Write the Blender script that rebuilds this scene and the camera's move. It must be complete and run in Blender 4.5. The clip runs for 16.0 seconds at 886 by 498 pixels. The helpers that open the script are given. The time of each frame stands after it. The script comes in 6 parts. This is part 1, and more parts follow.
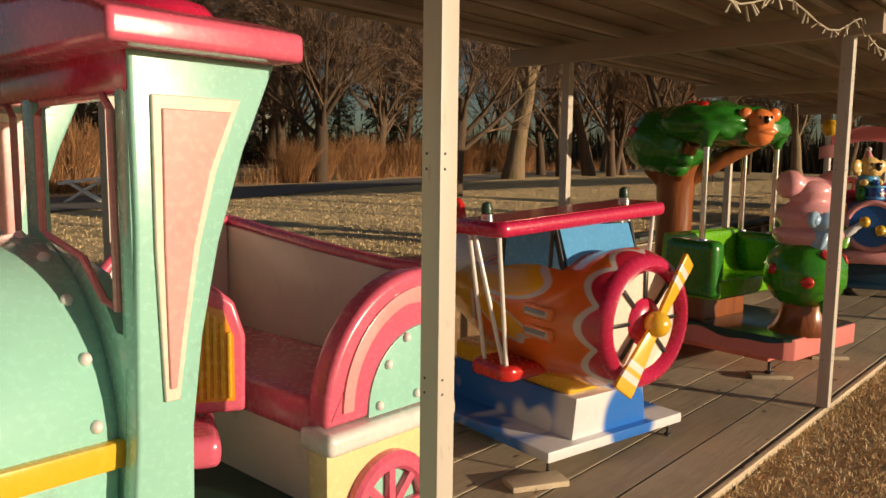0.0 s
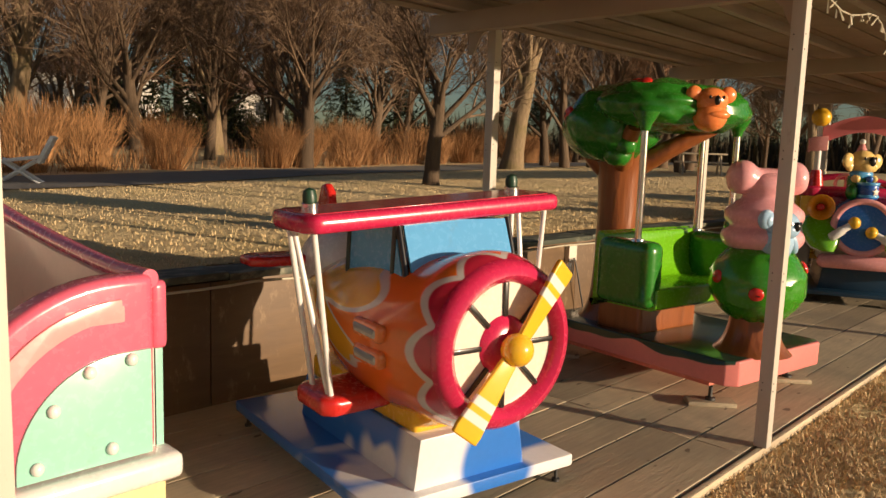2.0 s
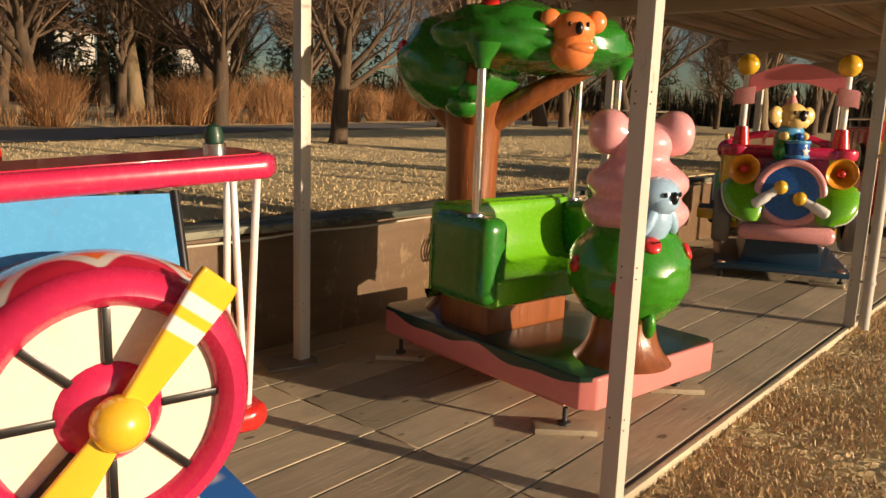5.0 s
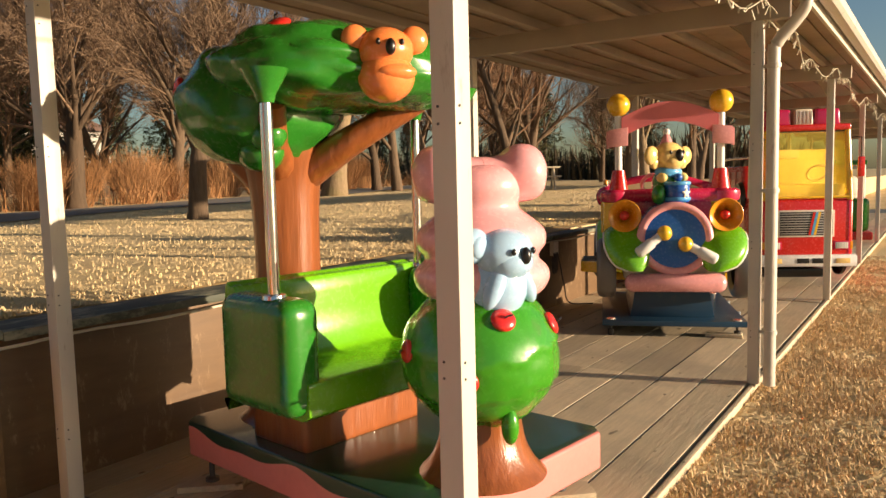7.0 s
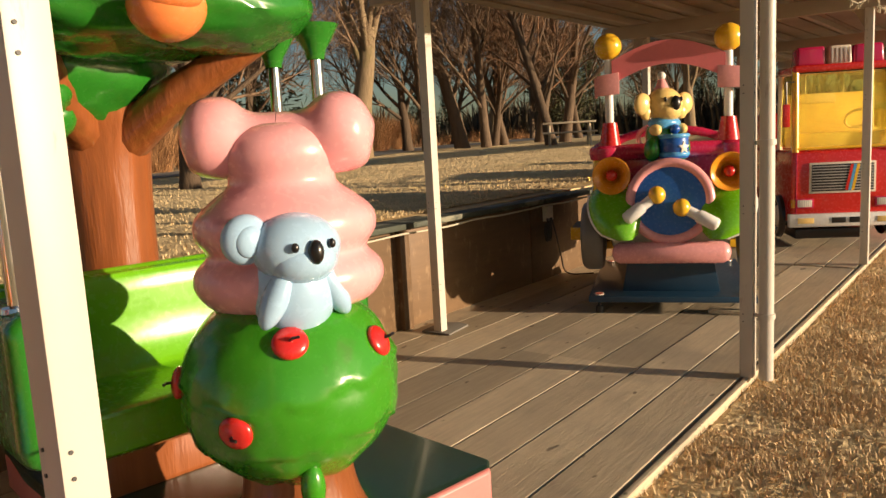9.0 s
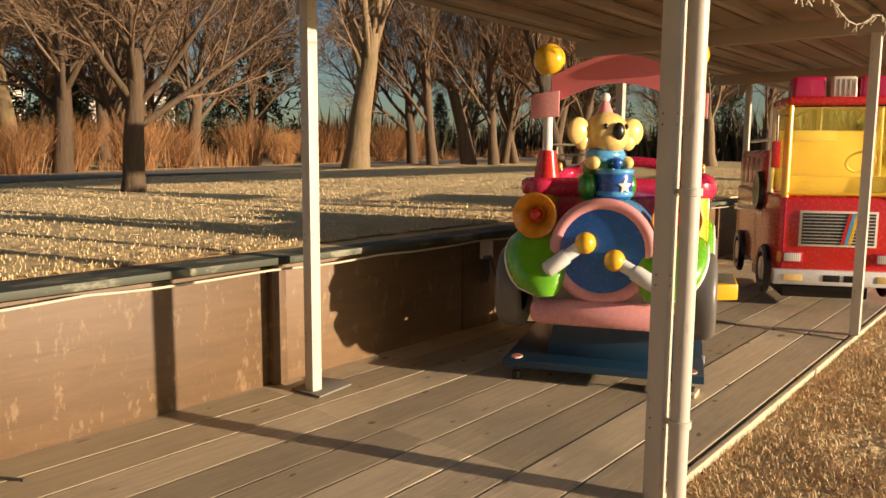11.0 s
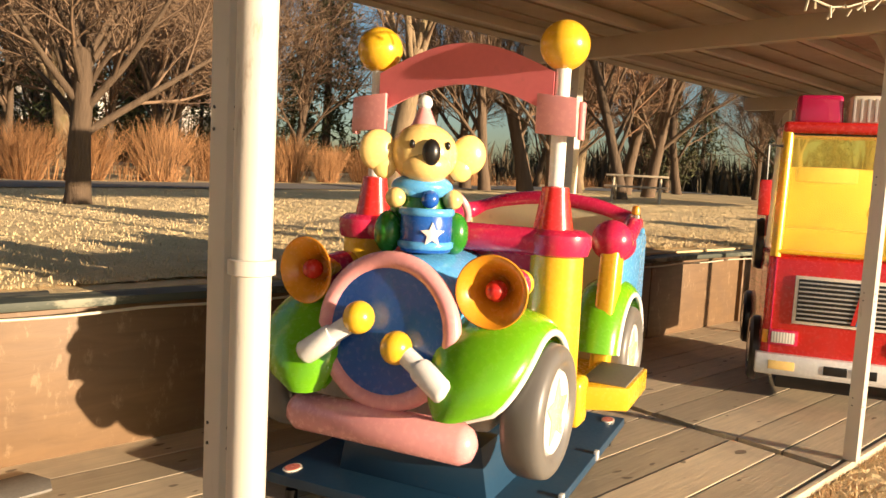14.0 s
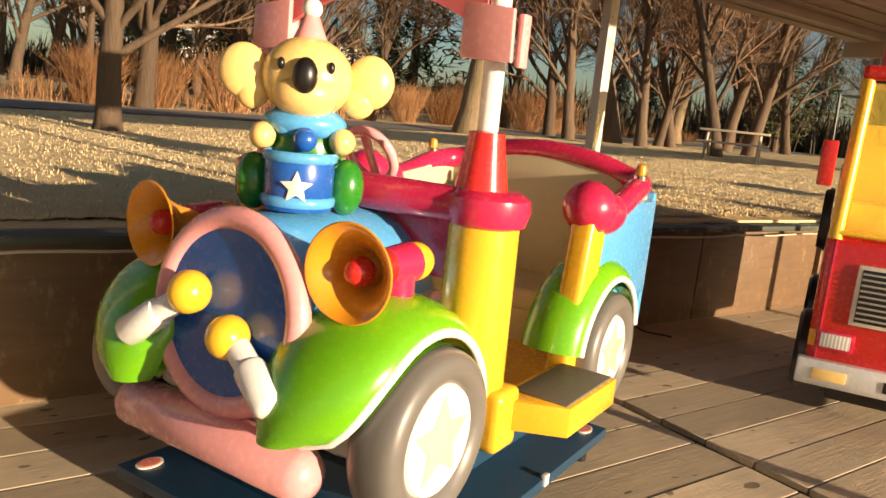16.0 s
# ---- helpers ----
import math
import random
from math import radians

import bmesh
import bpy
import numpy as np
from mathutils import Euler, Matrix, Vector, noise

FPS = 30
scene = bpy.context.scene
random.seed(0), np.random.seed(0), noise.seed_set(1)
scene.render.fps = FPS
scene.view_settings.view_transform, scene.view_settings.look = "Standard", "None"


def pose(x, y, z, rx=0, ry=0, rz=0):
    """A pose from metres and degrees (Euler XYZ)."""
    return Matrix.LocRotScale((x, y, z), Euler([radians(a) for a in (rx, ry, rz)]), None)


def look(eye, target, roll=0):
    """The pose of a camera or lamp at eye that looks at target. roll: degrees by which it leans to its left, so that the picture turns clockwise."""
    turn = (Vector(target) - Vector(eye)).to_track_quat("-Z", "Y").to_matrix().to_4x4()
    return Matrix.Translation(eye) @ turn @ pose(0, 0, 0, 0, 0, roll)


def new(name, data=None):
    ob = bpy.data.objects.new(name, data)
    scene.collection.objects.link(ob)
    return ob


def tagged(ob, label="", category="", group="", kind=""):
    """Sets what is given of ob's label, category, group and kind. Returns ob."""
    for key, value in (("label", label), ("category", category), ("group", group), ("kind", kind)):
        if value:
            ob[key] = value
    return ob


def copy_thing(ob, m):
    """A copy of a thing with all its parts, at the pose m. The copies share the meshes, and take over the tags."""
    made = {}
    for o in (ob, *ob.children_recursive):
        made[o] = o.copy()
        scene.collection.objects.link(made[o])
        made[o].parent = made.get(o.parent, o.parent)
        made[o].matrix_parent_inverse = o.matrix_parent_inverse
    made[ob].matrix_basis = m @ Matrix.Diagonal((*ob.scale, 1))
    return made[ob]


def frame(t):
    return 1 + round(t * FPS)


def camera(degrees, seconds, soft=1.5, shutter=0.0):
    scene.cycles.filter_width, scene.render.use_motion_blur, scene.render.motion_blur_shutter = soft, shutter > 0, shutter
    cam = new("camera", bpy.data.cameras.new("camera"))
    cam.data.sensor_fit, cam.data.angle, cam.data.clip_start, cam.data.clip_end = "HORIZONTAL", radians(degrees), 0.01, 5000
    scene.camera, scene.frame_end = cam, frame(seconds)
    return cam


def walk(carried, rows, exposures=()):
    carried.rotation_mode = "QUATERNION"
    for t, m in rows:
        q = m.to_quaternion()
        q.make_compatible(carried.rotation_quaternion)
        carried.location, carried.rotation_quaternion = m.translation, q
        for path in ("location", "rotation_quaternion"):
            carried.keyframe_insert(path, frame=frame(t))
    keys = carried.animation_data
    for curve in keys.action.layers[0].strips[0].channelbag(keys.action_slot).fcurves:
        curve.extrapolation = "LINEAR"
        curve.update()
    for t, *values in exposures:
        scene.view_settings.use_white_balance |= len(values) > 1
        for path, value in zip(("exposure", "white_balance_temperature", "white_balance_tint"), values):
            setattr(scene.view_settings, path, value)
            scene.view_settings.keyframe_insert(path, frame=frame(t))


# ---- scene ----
cam = camera(60.7, 16.0)
PATH = [
    (0, (-0.204, 0.012, 1.48), (-1.534, 1.488, 1.25), 0.7),
    (0.5, (-0.202, 0.289, 1.469), (-1.536, 1.758, 1.217), 0.0),
    (1, (-0.226, 0.574, 1.466), (-1.546, 2.051, 1.191), 0.5),
    (1.5, (-0.189, 0.858, 1.452), (-1.505, 2.337, 1.167), 1.2),
    (2, (-0.14, 1.123, 1.447), (-1.504, 2.563, 1.189), 1.9),
    (2.5, (-0.197, 1.398, 1.399), (-1.612, 2.784, 1.118), 1.4),
    (3, (-0.293, 1.647, 1.365), (-1.67, 3.038, 0.957), 0.8),
    (3.5, (-0.253, 1.909, 1.392), (-1.589, 3.33, 0.948), 2.9),
    (4, (-0.227, 2.091, 1.423), (-1.534, 3.547, 1.01), 1.7),
    (4.2, (-0.224, 2.188, 1.421), (-1.549, 3.638, 1.042), 1.6),
    (6.3, (-0.511, 3.14, 1.355), (-1.633, 4.771, 1.07), 0.6),
    (6.5, (-0.53, 3.236, 1.335), (-1.644, 4.882, 1.107), -0.3),
    (7, (-0.526, 3.467, 1.333), (-1.624, 5.129, 1.149), -1.4),
    (7.5, (-0.461, 3.748, 1.313), (-1.62, 5.361, 1.082), -0.7),
    (8, (-0.427, 3.994, 1.303), (-1.588, 5.601, 1.033), -1.4),
    (8.5, (-0.429, 4.231, 1.319), (-1.609, 5.823, 1.05), -3.1),
    (8.7, (-0.396, 4.321, 1.312), (-1.597, 5.895, 1.028), -3.7),
    (10.8, (-0.361, 5.595, 1.357), (-1.61, 7.136, 1.099), 1.2),
    (11, (-0.333, 5.726, 1.349), (-1.593, 7.259, 1.098), 0.4),
    (11.5, (-0.29, 6.123, 1.356), (-1.532, 7.671, 1.112), -0.1),
    (12, (-0.212, 6.473, 1.38), (-1.484, 7.999, 1.148), -0.4),
    (12.5, (-0.158, 6.793, 1.389), (-1.508, 8.253, 1.175), 0.4),
    (13, (-0.104, 7.149, 1.399), (-1.444, 8.621, 1.205), 0.6),
    (13.5, (-0.112, 7.519, 1.41), (-1.474, 8.971, 1.223), 2.2),
    (14, (-0.176, 7.763, 1.398), (-1.623, 9.13, 1.202), 3.0),
    (14.5, (-0.268, 7.977, 1.419), (-1.779, 9.272, 1.216), 4.0),
    (15, (-0.31, 8.253, 1.388), (-1.857, 9.475, 1.049), 4.4),
    (15.5, (-0.305, 8.51, 1.401), (-1.885, 9.682, 1.039), 4.9),
    (16, (-0.328, 8.77, 1.421), (-1.913, 9.937, 1.063), 5.8),
]
walk(cam, [(t, look(eye, target, roll)) for t, eye, target, roll in PATH],
     [(0, -0.1), (1.0, 0.02), (2.5, 0.25), (4.0, 0.25), (6.5, 0.78), (7.0, 0.92), (8.5, 0.55), (11.0, 0.72), (12.5, 1.2), (13.5, 1.25), (14.5, 1.12), (16.0, 1.0)])

# ---- light ----
SUN_DIR = Vector((0.955, 0.280, 0.150)).normalized()
world = bpy.data.worlds.new("sky")
scene.world = world
world.use_nodes = True
wn = world.node_tree
sky = wn.nodes.new("ShaderNodeTexSky")
sky.sky_type, sky.sun_disc = "NISHITA", False
sky.sun_elevation = math.asin(SUN_DIR.z)
sky.sun_rotation = math.atan2(SUN_DIR.x, SUN_DIR.y)
sky.air_density, sky.dust_density, sky.ozone_density = 1.0, 1.0, 2.2
wn.links.new(sky.outputs[0], wn.nodes["Background"].inputs[0])
wn.nodes["Background"].inputs[1].default_value = 0.062
sun = new("sun", bpy.data.lights.new("sun", "SUN"))
sun.data.energy, sun.data.angle, sun.data.color = 5.0, radians(0.6), (1.0, 0.765, 0.53)
sun.matrix_world = look(SUN_DIR * 50, (0, 0, 0))


# ---- node helpers ----
class Ex:
    """A number socket with arithmetic."""
    tree = None

    def __init__(self, sock):
        self.s = sock

    @staticmethod
    def op(kind, *args):
        n = Ex.tree.nodes.new("ShaderNodeMath")
        n.operation = kind
        for i, a in enumerate(args):
            if isinstance(a, Ex):
                Ex.tree.links.new(a.s, n.inputs[i])
            else:
                n.inputs[i].default_value = a
        return Ex(n.outputs[0])

    def __add__(self, o): return Ex.op("ADD", self, o)
    def __radd__(self, o): return Ex.op("ADD", o, self)
    def __sub__(self, o): return Ex.op("SUBTRACT", self, o)
    def __rsub__(self, o): return Ex.op("SUBTRACT", o, self)
    def __mul__(self, o): return Ex.op("MULTIPLY", self, o)
    def __rmul__(self, o): return Ex.op("MULTIPLY", o, self)
    def __truediv__(self, o): return Ex.op("DIVIDE", self, o)
    def __gt__(self, o): return Ex.op("GREATER_THAN", self, o)
    def __lt__(self, o): return Ex.op("LESS_THAN", self, o)


def fmin(a, b): return Ex.op("MINIMUM", a, b)
def fmax(a, b): return Ex.op("MAXIMUM", a, b)
def fabs(a): return Ex.op("ABSOLUTE", a)
def fsin(a): return Ex.op("SINE", a)
def fatan(a, b): return Ex.op("ARCTAN2", a, b)
def frac(a): return Ex.op("FRACT", a)
def hyp(a, b): return Ex.op("SQRT", a * a + b * b)


def soft(a, w):
    """0 below -w, 1 above w."""
    n = Ex.tree.nodes.new("ShaderNodeMapRange")
    n.interpolation_type = "SMOOTHSTEP"
    Ex.tree.links.new(a.s, n.inputs[0])
    n.inputs[1].default_value, n.inputs[2].default_value = -w, w
    return Ex(n.outputs[0])


class Mat:
    """Builds one node material step by step."""

    def __init__(self, name, color, rough=0.5, metal=0.0, coat=0.0, spec=0.5):
        self.m = bpy.data.materials.new(name)
        self.m.use_nodes = True
        self.t = Ex.tree = self.m.node_tree
        self.b = self.t.nodes["Principled BSDF"]
        self.b.inputs["Roughness"].default_value = rough
        self.b.inputs["Metallic"].default_value = metal
        self.b.inputs["Coat Weight"].default_value = coat
        self.b.inputs["Coat Roughness"].default_value = 0.08
        self.b.inputs["Specular IOR Level"].default_value = spec
        self.base = color
        rgb = self.t.nodes.new("ShaderNodeRGB")
        rgb.outputs[0].default_value = (*color, 1)
        self.c = rgb.outputs[0]
        self.h = None
        self.rough = rough
        self.done()

    def coord(self, kind="Object"):
        tc = self.t.nodes.new("ShaderNodeTexCoord")
        return tc.outputs[kind]

    def xyz(self, kind="Object"):
        sp = self.t.nodes.new("ShaderNodeSeparateXYZ")
        self.t.links.new(self.world() if kind == "World" else self.coord(kind), sp.inputs[0])
        return [Ex(o) for o in sp.outputs]

    def world(self):
        g = self.t.nodes.new("ShaderNodeNewGeometry")
        return g.outputs["Position"]

    def noise(self, scale, detail=4, rough=0.55, stretch=None, kind="Object", distort=0.0):
        n = self.t.nodes.new("ShaderNodeTexNoise")
        n.inputs["Scale"].default_value, n.inputs["Detail"].default_value = scale, detail
        n.inputs["Roughness"].default_value, n.inputs["Distortion"].default_value = rough, distort
        co = self.world() if kind == "World" else self.coord(kind)
        if stretch:
            mp = self.t.nodes.new("ShaderNodeMapping")
            mp.inputs["Scale"].default_value = stretch
            self.t.links.new(co, mp.inputs[0])
            co = mp.outputs[0]
        self.t.links.new(co, n.inputs["Vector"])
        return Ex(n.outputs[0])

    def rand(self):
        o = self.t.nodes.new("ShaderNodeObjectInfo")
        return Ex(o.outputs["Random"])

    def island(self):
        g = self.t.nodes.new("ShaderNodeNewGeometry")
        return Ex(g.outputs["Random Per Island"])

    def mix(self, mask, color):
        n = self.t.nodes.new("ShaderNodeMix")
        n.data_type = "RGBA"
        if isinstance(mask, Ex):
            self.t.links.new(mask.s, n.inputs[0])
        else:
            n.inputs[0].default_value = mask
        self.t.links.new(self.c, n.inputs[6])
        n.inputs[7].default_value = (*color, 1)
        self.c = n.outputs[2]
        return self.done()

    def vary(self, f, lo=0.8, hi=1.2):
        """Brightness goes from lo to hi as f goes from 0 to 1."""
        n = self.t.nodes.new("ShaderNodeMix")
        n.data_type, n.blend_type = "RGBA", "MULTIPLY"
        n.inputs[0].default_value = 1
        v = f * (hi - lo) + lo
        cc = self.t.nodes.new("ShaderNodeCombineColor")
        for i in range(3):
            self.t.links.new(v.s, cc.inputs[i])
        self.t.links.new(self.c, n.inputs[6])
        self.t.links.new(cc.outputs[0], n.inputs[7])
        self.c = n.outputs[2]
        return self.done()

    def bump(self, f, strength=0.2, dist=0.01):
        n = self.t.nodes.new("ShaderNodeBump")
        n.inputs["Strength"].default_value, n.inputs["Distance"].default_value = strength, dist
        self.t.links.new(f.s, n.inputs["Height"])
        if self.h:
            self.t.links.new(self.h, n.inputs["Normal"])
        self.h = n.outputs[0]
        self.t.links.new(self.h, self.b.inputs["Normal"])
        return self

    def gloss(self, f, lo, hi):
        self.t.links.new((f * (hi - lo) + lo).s, self.b.inputs["Roughness"])
        return self

    def done(self):
        self.t.links.new(self.c, self.b.inputs["Base Color"])
        return self


def paint(name, color, rough=0.22, coat=0.5, wear=0.12):
    """Glossy gel-coat paint on moulded fibreglass, a little dulled and dusty."""
    k = Mat(name, color, rough, coat=coat)
    n1, n2 = k.noise(3.0, 3, kind="World"), k.noise(45, 4, kind="World")
    k.vary(n1, 1 - wear, 1 + wear).vary(n2, 1 - wear * 0.5, 1 + wear * 0.5)
    grime = soft(k.noise(9, 5, 0.65, kind="World") - 0.68, 0.08)
    k.mix(grime * 0.22, (0.16, 0.12, 0.08))
    k.gloss(n2, max(rough - 0.06, 0.05), rough + 0.14)
    k.bump(k.noise(14, 2, kind="World"), 0.05, 0.01)
    return k


# ---- materials ----
MINT = paint("mint_paint", (0.33, 0.67, 0.56)).m
PINK = paint("pink_paint", (0.72, 0.13, 0.21)).m
LPINK = paint("light_pink_paint", (0.82, 0.36, 0.36)).m
SALMON = paint("salmon_panel_paint", (0.84, 0.40, 0.38)).m
CREAM = paint("cream_paint", (0.82, 0.74, 0.62)).m
TUB = paint("tub_paint", (0.78, 0.66, 0.58), 0.35, 0.25).m
BUTTER = paint("butter_paint", (0.83, 0.70, 0.36)).m
WHITE = paint("white_paint", (0.80, 0.79, 0.76)).m
YELLOW = paint("yellow_paint", (0.85, 0.50, 0.03)).m
AMBER = paint("amber_paint", (0.80, 0.32, 0.02)).m
ORANGE = paint("orange_paint", (0.80, 0.20, 0.02)).m
RED = paint("red_paint", (0.62, 0.025, 0.02)).m
CRIMSON = paint("crimson_paint", (0.58, 0.022, 0.085)).m
GREEN = paint("leaf_green_paint", (0.026, 0.20, 0.018)).m
BUSH = paint("mid_green_paint", (0.045, 0.27, 0.012)).m
LIME = paint("lime_paint", (0.15, 0.45, 0.008)).m
DGREEN = paint("dark_green_paint", (0.015, 0.055, 0.03), 0.4, 0.2).m
BLUE = paint("blue_paint", (0.015, 0.10, 0.42)).m
SKYB = paint("sky_blue_paint", (0.10, 0.38, 0.72)).m
PALEB = paint("pale_blue_paint", (0.38, 0.58, 0.78)).m
NAVY = paint("navy_steel_paint", (0.012, 0.05, 0.10), 0.35, 0.2).m
ROSE = paint("rose_paint", (0.85, 0.40, 0.42)).m
CORAL = paint("coral_paint", (0.80, 0.24, 0.18)).m
CORALO = paint("coral_orange_paint", (0.85, 0.25, 0.07)).m
BUFF = paint("buff_paint", (0.88, 0.62, 0.22)).m
GREY = paint("silver_grey_paint", (0.50, 0.48, 0.45)).m
TYRE = paint("grey_tyre_paint", (0.15, 0.14, 0.125), 0.35, 0.2).m
BLACK = paint("black_paint", (0.010, 0.009, 0.009), 0.3, 0.3).m
BEIGE = paint("lining_paint", (0.62, 0.56, 0.36), 0.4, 0.2).m
DUSK = paint("shadow_grey_plastic", (0.06, 0.06, 0.06), 0.5, 0.1).m

k = Mat("chrome", (0.75, 0.74, 0.72), 0.12, 1.0)
k.gloss(k.noise(30, 3), 0.08, 0.25)
CHROME = k.m
k = Mat("dark_steel", (0.10, 0.10, 0.10), 0.5, 0.8)
k.vary(k.noise(20), 0.6, 1.4)
STEEL = k.m

k = Mat("bark_paint", (0.28, 0.085, 0.025), 0.3, coat=0.4)
streak = k.noise(6, 4, stretch=(3, 3, 0.35))
k.vary(streak, 0.45, 1.5).bump(streak, 0.4, 0.02)
BARKP = k.m

k = Mat("post_paint", (0.62, 0.57, 0.49), 0.45)
k.vary(k.noise(2.2, 4, kind="World"), 0.85, 1.12)
k.mix(soft(k.noise(14, 6, 0.7, stretch=(1, 1, 0.25), kind="World") - 0.66, 0.06) * 0.6, (0.25, 0.17, 0.10))
k.bump(k.noise(60, 3, kind="World"), 0.08, 0.004)
POSTM = k.m

k = Mat("deck_wood", (0.545, 0.445, 0.30), 0.6)
grain = k.noise(5, 6, 0.65, stretch=(9, 0.55, 9), kind="World", distort=0.4)
fine = k.noise(26, 5, 0.7, stretch=(9, 0.5, 9), kind="World")
k.vary(k.rand(), 0.72, 1.22).vary(grain, 0.62, 1.35).vary(fine, 0.78, 1.2)
k.mix(soft(k.noise(1.3, 5, 0.6, kind="World") - 0.56, 0.12) * 0.45, (0.24, 0.21, 0.165))
knots = soft(0.255 - k.noise(7.5, 1, 0.3, stretch=(2.2, 1.0, 1), kind="World"), 0.02)
k.mix(knots * 0.7, (0.06, 0.04, 0.025))
k.bump(grain + fine * 0.6, 0.5, 0.006).gloss(fine, 0.5, 0.8)
DECK = k.m

k = Mat("plywood_wall", (0.155, 0.090, 0.040), 0.55)
g1 = k.noise(3.2, 5, 0.6, stretch=(3, 0.8, 5), kind="World", distort=0.8)
k.vary(k.rand(), 0.82, 1.15).vary(g1, 0.65, 1.35)
scuff = soft(k.noise(9, 7, 0.75, stretch=(1, 1.6, 0.7), kind="World") - 0.60, 0.05)
k.mix(scuff * 0.30, (0.46, 0.32, 0.18))
k.mix(soft(k.noise(2.4, 3, kind="World") - 0.6, 0.1) * 0.4, (0.12, 0.075, 0.045))
k.bump(g1, 0.25, 0.006)
PLY = k.m

k = Mat("cap_board", (0.055, 0.065, 0.045), 0.6)
peel = soft(k.noise(4, 6, 0.7, stretch=(1.5, 0.5, 1), kind="World") - 0.53, 0.05)
k.mix(peel * 0.75, (0.30, 0.29, 0.20))
k.bump(peel, 0.3, 0.004)
CAPM = k.m

k = Mat("roof_board", (0.33, 0.25, 0.175), 0.6)
k.vary(k.noise(3, 5, 0.6, stretch=(0.6, 4, 1), kind="World"), 0.7, 1.25)
k.mix(soft(k.noise(1.1, 4, kind="World") - 0.58, 0.1) * 0.4, (0.14, 0.10, 0.07))
k.bump(k.noise(18, 4, stretch=(0.6, 3, 1), kind="World"), 0.2, 0.005)
ROOFM = k.m
k = Mat("beam_paint", (0.40, 0.33, 0.26), 0.55)
k.vary(k.noise(2.5, 5, kind="World"), 0.75, 1.2)
BEAMM = k.m

k = Mat("dry_lawn", (0.72, 0.555, 0.305), 0.9, spec=0.1)
big, mid, sm = k.noise(0.35, 4, kind="World"), k.noise(2.6, 5, 0.65, kind="World"), k.noise(32, 6, 0.75, kind="World")
k.vary(big, 0.8, 1.18).vary(mid, 0.72, 1.25).vary(sm, 0.75, 1.22)
k.mix(soft(k.noise(0.9, 3, kind="World") - 0.6, 0.1) * 0.25, (0.30, 0.28, 0.10))
wx, wy, wz = k.xyz("World")
nearside = soft(wx + 3.0, 0.4)
k.mix(nearside * soft(mid - 0.52, 0.10) * 0.18, (0.40, 0.26, 0.135))
tuft = k.noise(11, 5, 0.65, stretch=(0.8, 1.4, 1), kind="World")
k.bump(tuft, 0.5, 0.035).bump(sm, 0.6, 0.018)
LAWN = k.m

k = Mat("path_asphalt", (0.20, 0.185, 0.16), 0.85)
k.vary(k.noise(1.2, 4, kind="World"), 0.8, 1.2).vary(k.noise(60, 4, kind="World"), 0.75, 1.25)
PATHM = k.m

k = Mat("dry_blade", (0.74, 0.55, 0.31), 0.8, spec=0.2)
k.vary(k.island(), 0.7, 1.4)
k.mix(k.noise(1.5, 3, kind="World") * 0.5, (0.46, 0.28, 0.14))
BLADE = k.m
k = Mat("lawn_blade", (0.70, 0.54, 0.30), 0.8, spec=0.2)
k.vary(k.island(), 0.8, 1.15)
LBLADE = k.m
k = Mat("reed", (0.42, 0.215, 0.085), 0.8, spec=0.2)
k.vary(k.island(), 0.4, 1.5)
k.mix(k.noise(0.5, 3, kind="World") * 0.7, (0.20, 0.11, 0.06))
REED = k.m
k = Mat("bark", (0.13, 0.09, 0.058), 0.85, spec=0.2)
k.vary(k.rand(), 0.75, 1.25)
br = k.noise(5, 6, 0.7, stretch=(3, 3, 0.5))
k.vary(br, 0.45, 1.6).bump(br, 0.9, 0.04)
BARK = k.m
k = Mat("pale_bark", (0.27, 0.195, 0.115), 0.85, spec=0.2)
br = k.noise(5, 6, 0.7, stretch=(3, 3, 0.5))
k.vary(br, 0.5, 1.5).bump(br, 0.9, 0.04)
k.mix(soft(k.noise(2, 4) - 0.58, 0.1) * 0.5, (0.17, 0.15, 0.05))
PBARK = k.m
k = Mat("twig", (0.17, 0.112, 0.07), 0.85, spec=0.2)
k.vary(k.island(), 0.6, 1.5)
TWIG = k.m
k = Mat("russet_twig", (0.22, 0.125, 0.07), 0.85, spec=0.2)
k.vary(k.island(), 0.5, 1.5)
RTWIG = k.m
k = Mat("needle", (0.075, 0.085, 0.038), 0.8, spec=0.2)
k.vary(k.island(), 0.4, 1.8)
k.mix(k.rand() * 0.35, (0.085, 0.065, 0.03))
NEEDLE = k.m


